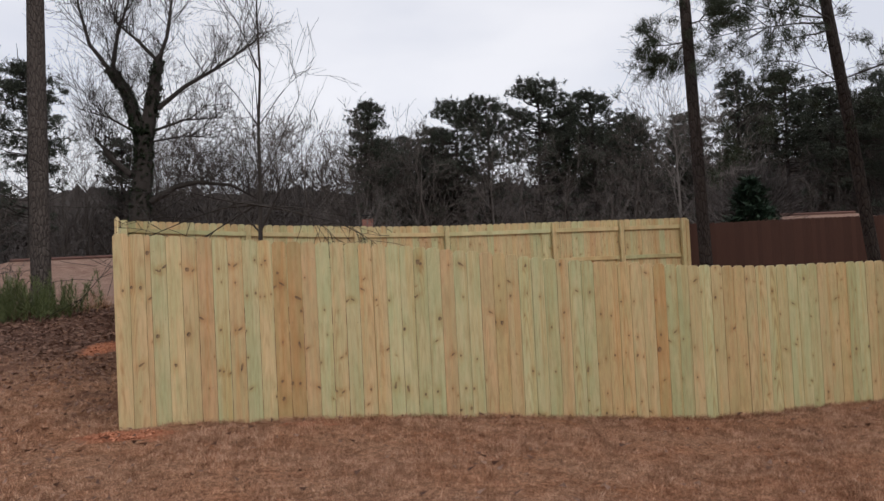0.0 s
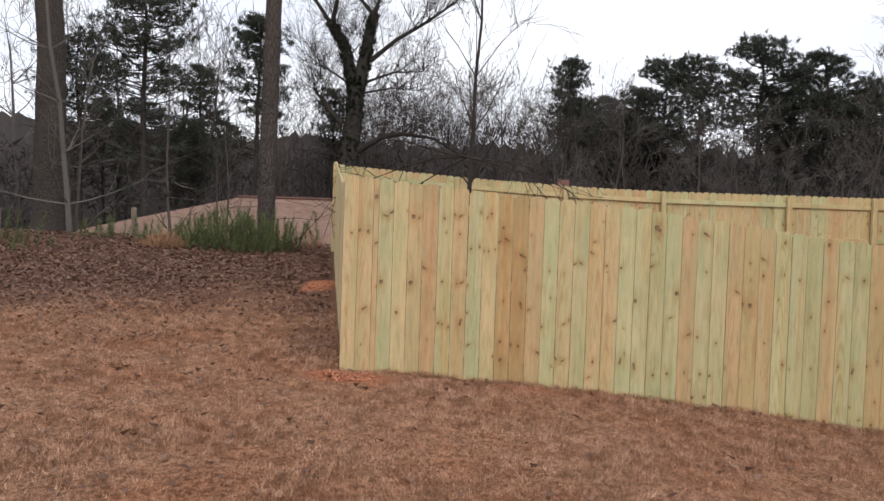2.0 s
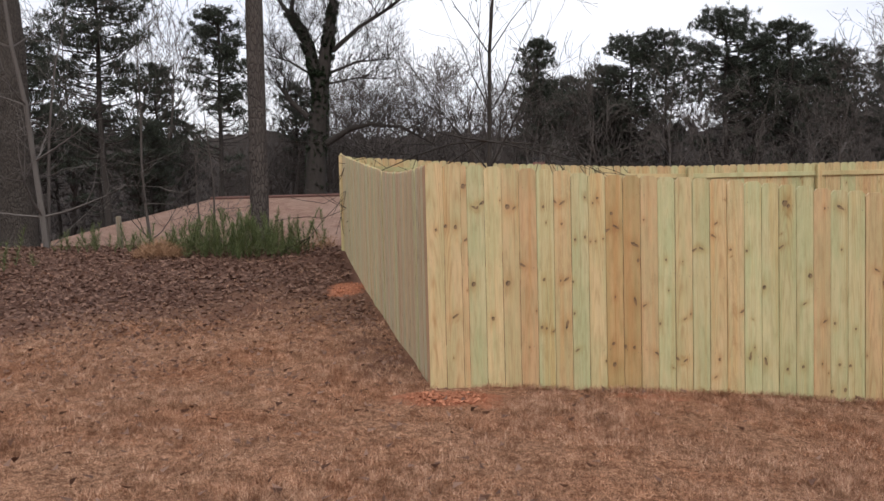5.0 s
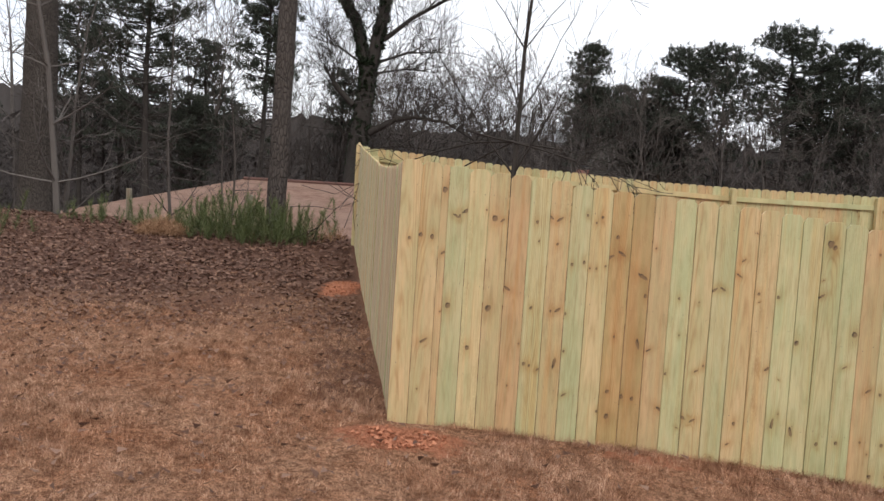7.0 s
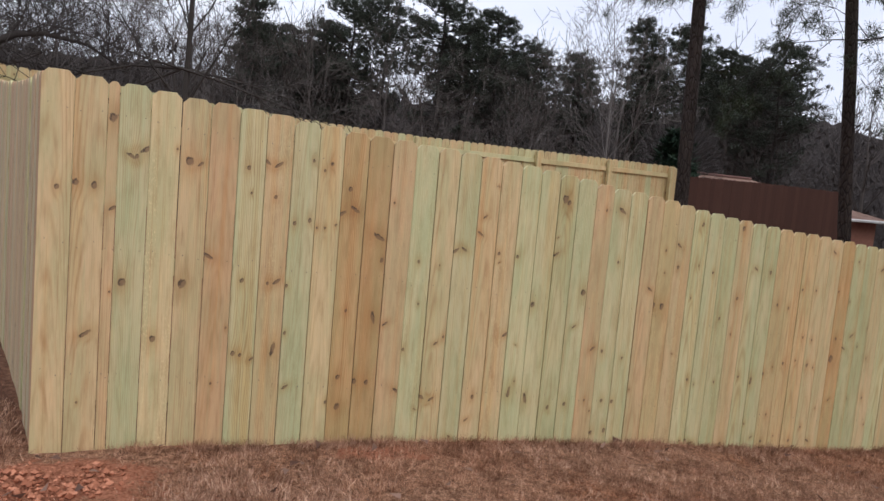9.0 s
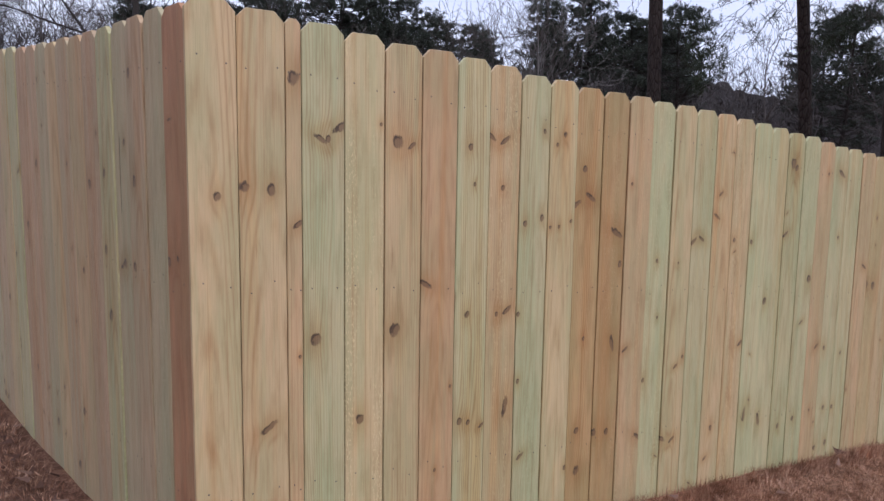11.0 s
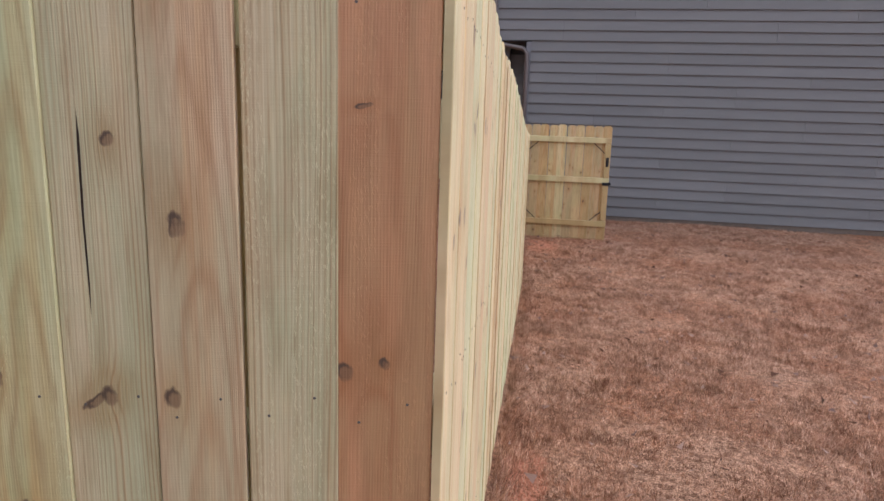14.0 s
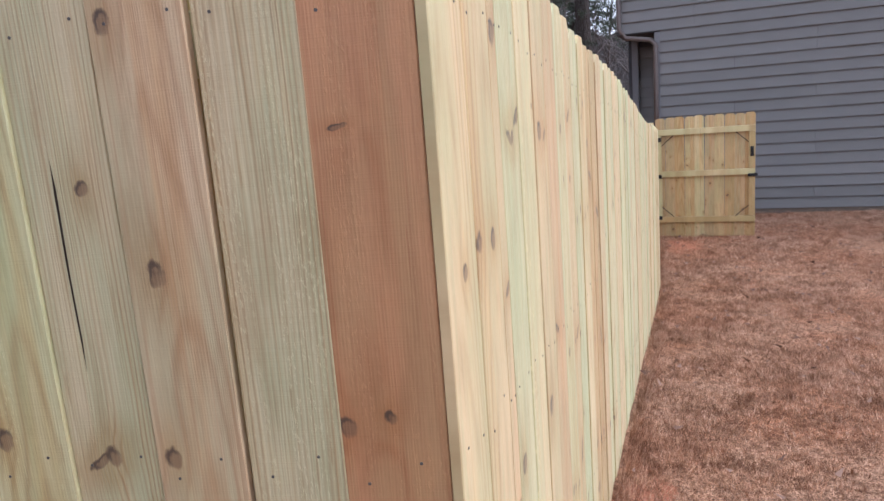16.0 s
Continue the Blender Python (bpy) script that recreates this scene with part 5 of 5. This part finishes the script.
part("stems", form.mesh("stems", TWIG), bush)

dry_branch = empty("dry_branch", pose(-1.45, 14.05, 2.62), "tangled leafless twigs drooping along the back fence top", "branch")
form = Form()
rr = random.Random(55)
for d, lg in (((-1, -0.1, -0.12), 2.6), ((-1, 0.15, -0.2), 2.0), ((1, -0.1, -0.15), 2.2), ((0.8, -0.2, 0.05), 1.7), ((-0.7, -0.2, 0.1), 1.6)):
    grow(form, rr, Vector((0, 0, 0)), Vector(d).normalized(), lg, 0.018, 2, -0.03, 5, 4, None, 0.0055)
part("twig", form.mesh("twig", DARK_BARK), dry_branch)

# ---- low growth at the wood's edge ----


def shrub(name, x, y, rx, ry, h, count, mat, label, seed, width=0.012):
    r = np.random.default_rng(seed)
    a, q = r.uniform(0, 2 * math.pi, count), np.sqrt(r.uniform(0, 1, count))
    bx, by = x + rx * q * np.cos(a), y + ry * q * np.sin(a)
    clump = 0.6 + 0.4 * np.sin(bx * 5.0 + seed) * np.sin(by * 4.0)
    top = h * (1 - 0.55 * q ** 2) * r.uniform(0.45, 1.1, count) * (0.65 + 0.5 * clump)
    bz = land(bx, by)
    lift = r.uniform(0.0, 0.65, count) * top
    base = np.stack([bx, by, bz + lift], 1)
    tip = base + np.stack([r.normal(0, 0.10, count), r.normal(0, 0.10, count), np.maximum(0.05, (top - lift) * r.uniform(0.3, 0.8, count))], 1)
    return tagged(new(name, blades(name, base, tip, np.full(count, width), mat, r)), label, "shrub", kind="stuff")


def seedlings(name, x, y, rx, ry, low, high, count, label, seed):
    """A thicket of young feathery shoots, each a stem set with upswept needles."""
    r = np.random.default_rng(seed)
    B, T, W = [], [], []
    for _ in range(count):
        a, q = r.uniform(0, 2 * math.pi), math.sqrt(r.uniform())
        bx, by = x + rx * q * math.cos(a), y + ry * q * math.sin(a)
        h = r.uniform(low, high) * (1 - 0.35 * q * q)
        bz = lands(bx, by)
        lean = r.normal(0, 0.24, 2)
        k = int(190 * h)
        u = r.uniform(0.08, 1.0, k)
        at = np.stack([bx + lean[0] * u * h, by + lean[1] * u * h, bz + u * h], 1)
        ang = r.uniform(0, 2 * math.pi, k)
        out = r.uniform(0.05, 0.15, k) * (1.15 - 0.6 * u)
        B.append(at)
        T.append(at + np.stack([np.cos(ang) * out, np.sin(ang) * out, r.uniform(0.04, 0.15, k)], 1))
        W.append(np.full(k, 0.008))
        B.append(np.array([[bx, by, bz - 0.05]]))
        T.append(np.array([[bx + lean[0] * h, by + lean[1] * h, bz + h]]))
        W.append(np.array([0.012]))
    return tagged(new(name, blades(name, np.concatenate(B), np.concatenate(T), np.concatenate(W), SHRUB, r)), label, "shrub", kind="stuff")


seedlings("evergreen_shrub", -6.15, 14.45, 1.3, 0.6, 0.25, 0.95, 150, "feathery green seedling thicket at the lawn edge", 1)
seedlings("evergreen_shrub", -10.8, 13.2, 1.3, 0.8, 0.3, 0.9, 22, "leafy green bush at the wood edge", 2)
seedlings("weed_tuft", -8.4, 14.95, 1.8, 0.5, 0.15, 0.6, 60, "sparse green weeds along the lawn edge", 3)
seedlings("weed_tuft", -5.0, 14.9, 0.6, 0.4, 0.3, 0.9, 9, "straggling green shoots beside the fence", 6)
shrub("weed_tuft", -7.6, 14.1, 0.5, 0.3, 0.5, 1500, DRYWEED, "dry rust-coloured weeds at the lawn edge", 4, 0.009)
shrub("weed_tuft", -4.75, 14.9, 0.35, 0.35, 0.6, 260, DRYWEED, "bare twiggy weeds beside the fence", 5, 0.009)

for x, y, top, lean in ((-6.35, 14.95, 1.47, 1.0), (-9.05, 15.5, 1.45, -1.5), (-12.3, 15.4, 1.3, 2.0)):
    stake = empty("fence_stake", pose(x, y, lands(x, y), 0, lean, 10), "weathered grey wooden stake at the lawn edge", "stake", "old boundary stakes")
    form = Form()
    form.box((-0.045, -0.045, -0.2), (0.045, 0.045, top - lands(x, y)), 0.01)
    ob = part("post", form.mesh("post", RAILWOOD), stake)
    ob["tone"] = [0.20, 0.17, 0.13]
    ob["figure"] = [520.0, 0.9, 0.0]

# ---- lawn, litter ----
nr = np.random.default_rng(31)


def outside_fence(x, y):
    return (y < np.interp(x, (-2.1, -0.64, 0.8, 4.74, 8.0, 8.01), (6.9, 6.98, 7.03, 7.19, 7.53, 30))) & (x < HX - 0.05) | (x < -2.13 - 0.27 * (y - 6.9))


def lawn_blades(tufts, per, x0, x1, y0, y1, tall, width):
    """Tufts of leaning dry blades."""
    x, y = nr.uniform(x0, x1, tufts), nr.uniform(y0, y1, tufts)
    keep = outside_fence(x, y)
    edge = y - 0.42 * x
    keep &= (nr.uniform(0, 1, tufts) > smooth((edge - 9.4) / 4.0) * 0.9 * (x < -1.9))
    keep &= (np.hypot((x + 1.94) / 0.42, (y - 6.53) / 0.29) > nr.uniform(0.7, 1.15, tufts))
    keep &= (np.hypot((x + 3.60) / 0.30, (y - 11.5) / 0.62) > nr.uniform(0.75, 1.15, tufts))
    soil_shade_strip = (x < -1.9) & (x + 0.27 * (y - 6.9) > -2.75)
    keep &= ~soil_shade_strip | (nr.uniform(0, 1, tufts) < 0.75)
    patch = np.sin(x * 2.3 + 1.0) * np.sin(y * 2.9) + 0.8 * np.sin(x * 6.7 + y * 3.1) * np.sin(y * 7.3 - x * 2.0)
    keep &= nr.uniform(-2.4, 1.0, tufts) < patch
    x, y, patch = x[keep], y[keep], patch[keep]
    size = nr.uniform(0.6, 1.3, len(x)) * (1.0 + 0.2 * patch)
    x, y, size = np.repeat(x, per), np.repeat(y, per), np.repeat(size, per)
    k = len(x)
    a, q = nr.uniform(0, 2 * math.pi, k), np.abs(nr.normal(0, 0.55, k))
    h = tall * size * nr.uniform(0.45, 1.15, k)
    bx, by = x + np.cos(a) * q * 0.036, y + np.sin(a) * q * 0.036
    base = np.stack([bx, by, land(bx, by) - 0.012], 1)
    tip = base + np.stack([np.cos(a) * q * h * 1.1 + nr.normal(0, 0.2, k) * h, np.sin(a) * q * h * 1.1 + nr.normal(0, 0.2, k) * h, h], 1)
    return blades("lawn_grass", base, tip, nr.uniform(0.6, 1.4, k) * width, STRAW, nr)


tagged(new("lawn_grass", lawn_blades(170000, 10, -6.5, 10.2, 2.2, 9.5, 0.052, 0.0036)), "short dormant straw-brown grass", "grass", kind="stuff")
K = 26000
u = nr.uniform(0, 1, K)
x = -2.05 + 10.0 * u
y = np.interp(x, (-2.1, -0.64, 0.8, 4.74, 8.02), (6.915, 6.99, 7.045, 7.205, 7.545)) - np.abs(nr.normal(0, 0.045, K)) - 0.012
keep = (np.hypot((x + 1.98) / 0.42, (y - 6.62) / 0.34) > 1.0) & (np.sin(x * 9.0) + np.sin(x * 23.0 + 1.0) + nr.normal(0, 0.7, K) > -0.9)
x, y = x[keep], y[keep]
h = nr.uniform(0.025, 0.085, len(x))
base = np.stack([x, y, land(x, y) - 0.01], 1)
tip = base + np.stack([nr.normal(0, 0.35, len(x)) * h, -np.abs(nr.normal(0, 0.35, len(x))) * h, h], 1)
tagged(new("fence_grass", blades("fence_grass", base, tip, nr.uniform(0.002, 0.005, len(x)), STRAW, nr)), "uncut dry grass along the foot of the fence", "grass", kind="stuff")
tagged(new("lawn_grass", lawn_blades(26000, 9, -11, -1.8, 7.5, 14.5, 0.05, 0.006)), "sparse dormant grass thinning into leaf litter", "grass", kind="stuff")

# fallen leaves
K = 36000
x, y = nr.uniform(-13, -2.2, K), nr.uniform(6.8, 16.4, K)
keep = (np.hypot((x + 3.60) / 0.30, (y - 11.5) / 0.62) > 1.0) & (x < -2.2 - 0.27 * (y - 6.9)) & (nr.uniform(0, 1, K) < 0.05 + 0.95 * smooth((y - 0.42 * x - 8.6 + 1.2 * np.sin(x * 1.9 + 0.7 * y) + 0.8 * np.sin(y * 3.1 - x)) / 4.6))
x, y = x[keep], y[keep]
K = len(x)
base = np.stack([x, y, land(x, y) + nr.uniform(0.012, 0.035, K)], 1)
ang = nr.uniform(0, 2 * math.pi, K)
size = nr.uniform(0.03, 0.085, K) * np.interp(y, (7.0, 10.5), (0.55, 1.0))
tip = base + np.stack([np.cos(ang) * size, np.sin(ang) * size, nr.uniform(-0.02, 0.03, K)], 1)
tagged(new("leaf_litter", blades("leaf_litter", base, tip, size * nr.uniform(0.5, 0.9, K), LITTER, nr)), "brown fallen leaves scattered under the trees", "leaves", kind="stuff")
K = 2600
x, y = np.where(nr.uniform(0, 1, K) < 0.7, nr.uniform(-9, -1.5, K), nr.uniform(-1.5, 9.5, K)), nr.uniform(3.0, 10.5, K)
keep = outside_fence(x, y)
x, y = x[keep], y[keep]
K = len(x)
base = np.stack([x, y, land(x, y) + 0.035], 1)
ang = nr.uniform(0, 2 * math.pi, K)
tip = base + np.stack([np.cos(ang) * 0.06, np.sin(ang) * 0.05, nr.uniform(0, 0.03, K)], 1)
tagged(new("leaf_litter", blades("stray_leaves", base, tip, nr.uniform(0.02, 0.045, K), LITTER, nr)), "stray curled brown leaves on the lawn", "leaves", kind="stuff")

# ---- siding laps of the grey house ----
LAPS = {w: lap_board("siding_board", w) for w in (1.2, 2.44, 3.64)}
rng = random.Random(2)
LAP = 0.186
for row in range(37):
    z = 0.475 + row * LAP
    if z > 6.75:
        break
    end = LOWY - 0.09 if z + 0.17 < UP else UPY - 0.09
    y = end
    k = (row * 2 + row // 3) % 3
    while y > -5.5:
        w = (1.2, 3.64, 2.44)[k] if y == end else 3.64
        part("siding_board", LAPS[w], house, pose(0.012, y - w, z))
        y -= w + 0.004
for row in range(16):
    z = 0.475 + row * LAP
    part("siding_board", LAPS[1.2], house, pose(1.25, LOWY - 0.8, z))

# ---- clods of red clay round the dug holes ----
CLAY = leafy("red_clay_clods", (0.24, 0.082, 0.042), (0.60, 0.27, 0.16), 0.95)
rng = random.Random(41)
for cx, cy, rx, ry, count in ((-1.95, 6.53, 0.38, 0.27, 340), (-3.58, 11.5, 0.24, 0.6, 240)):
    form = Form()
    for k in range(count):
        a, q = rng.uniform(0, 2 * math.pi), math.sqrt(rng.random()) * rng.uniform(0.6, 1.1)
        x, y = cx + rx * q * math.cos(a), cy + ry * q * math.sin(a)
        r = rng.choice((0.005, 0.007, 0.011, 0.018))
        z = lands(x, y) + r * 0.3 + 0.02 * math.exp(-((q - 0.7) / 0.3) ** 2)
        v = [(x + r * rng.uniform(0.6, 1.2) * math.cos(j * 1.257), y + r * rng.uniform(0.6, 1.2) * math.sin(j * 1.257), z + rng.uniform(-0.3, 0.2) * r) for j in range(5)]
        form.add(v + [(x, y, z + r * rng.uniform(0.4, 0.9)), (x, y, z - r)], [(j, (j + 1) % 5, 5) for j in range(5)] + [((j + 1) % 5, j, 6) for j in range(5)])
    tagged(new("clay_clods", form.mesh("clay_clods", CLAY)), "crumbled red clay thrown up beside a post hole", "soil", kind="stuff")
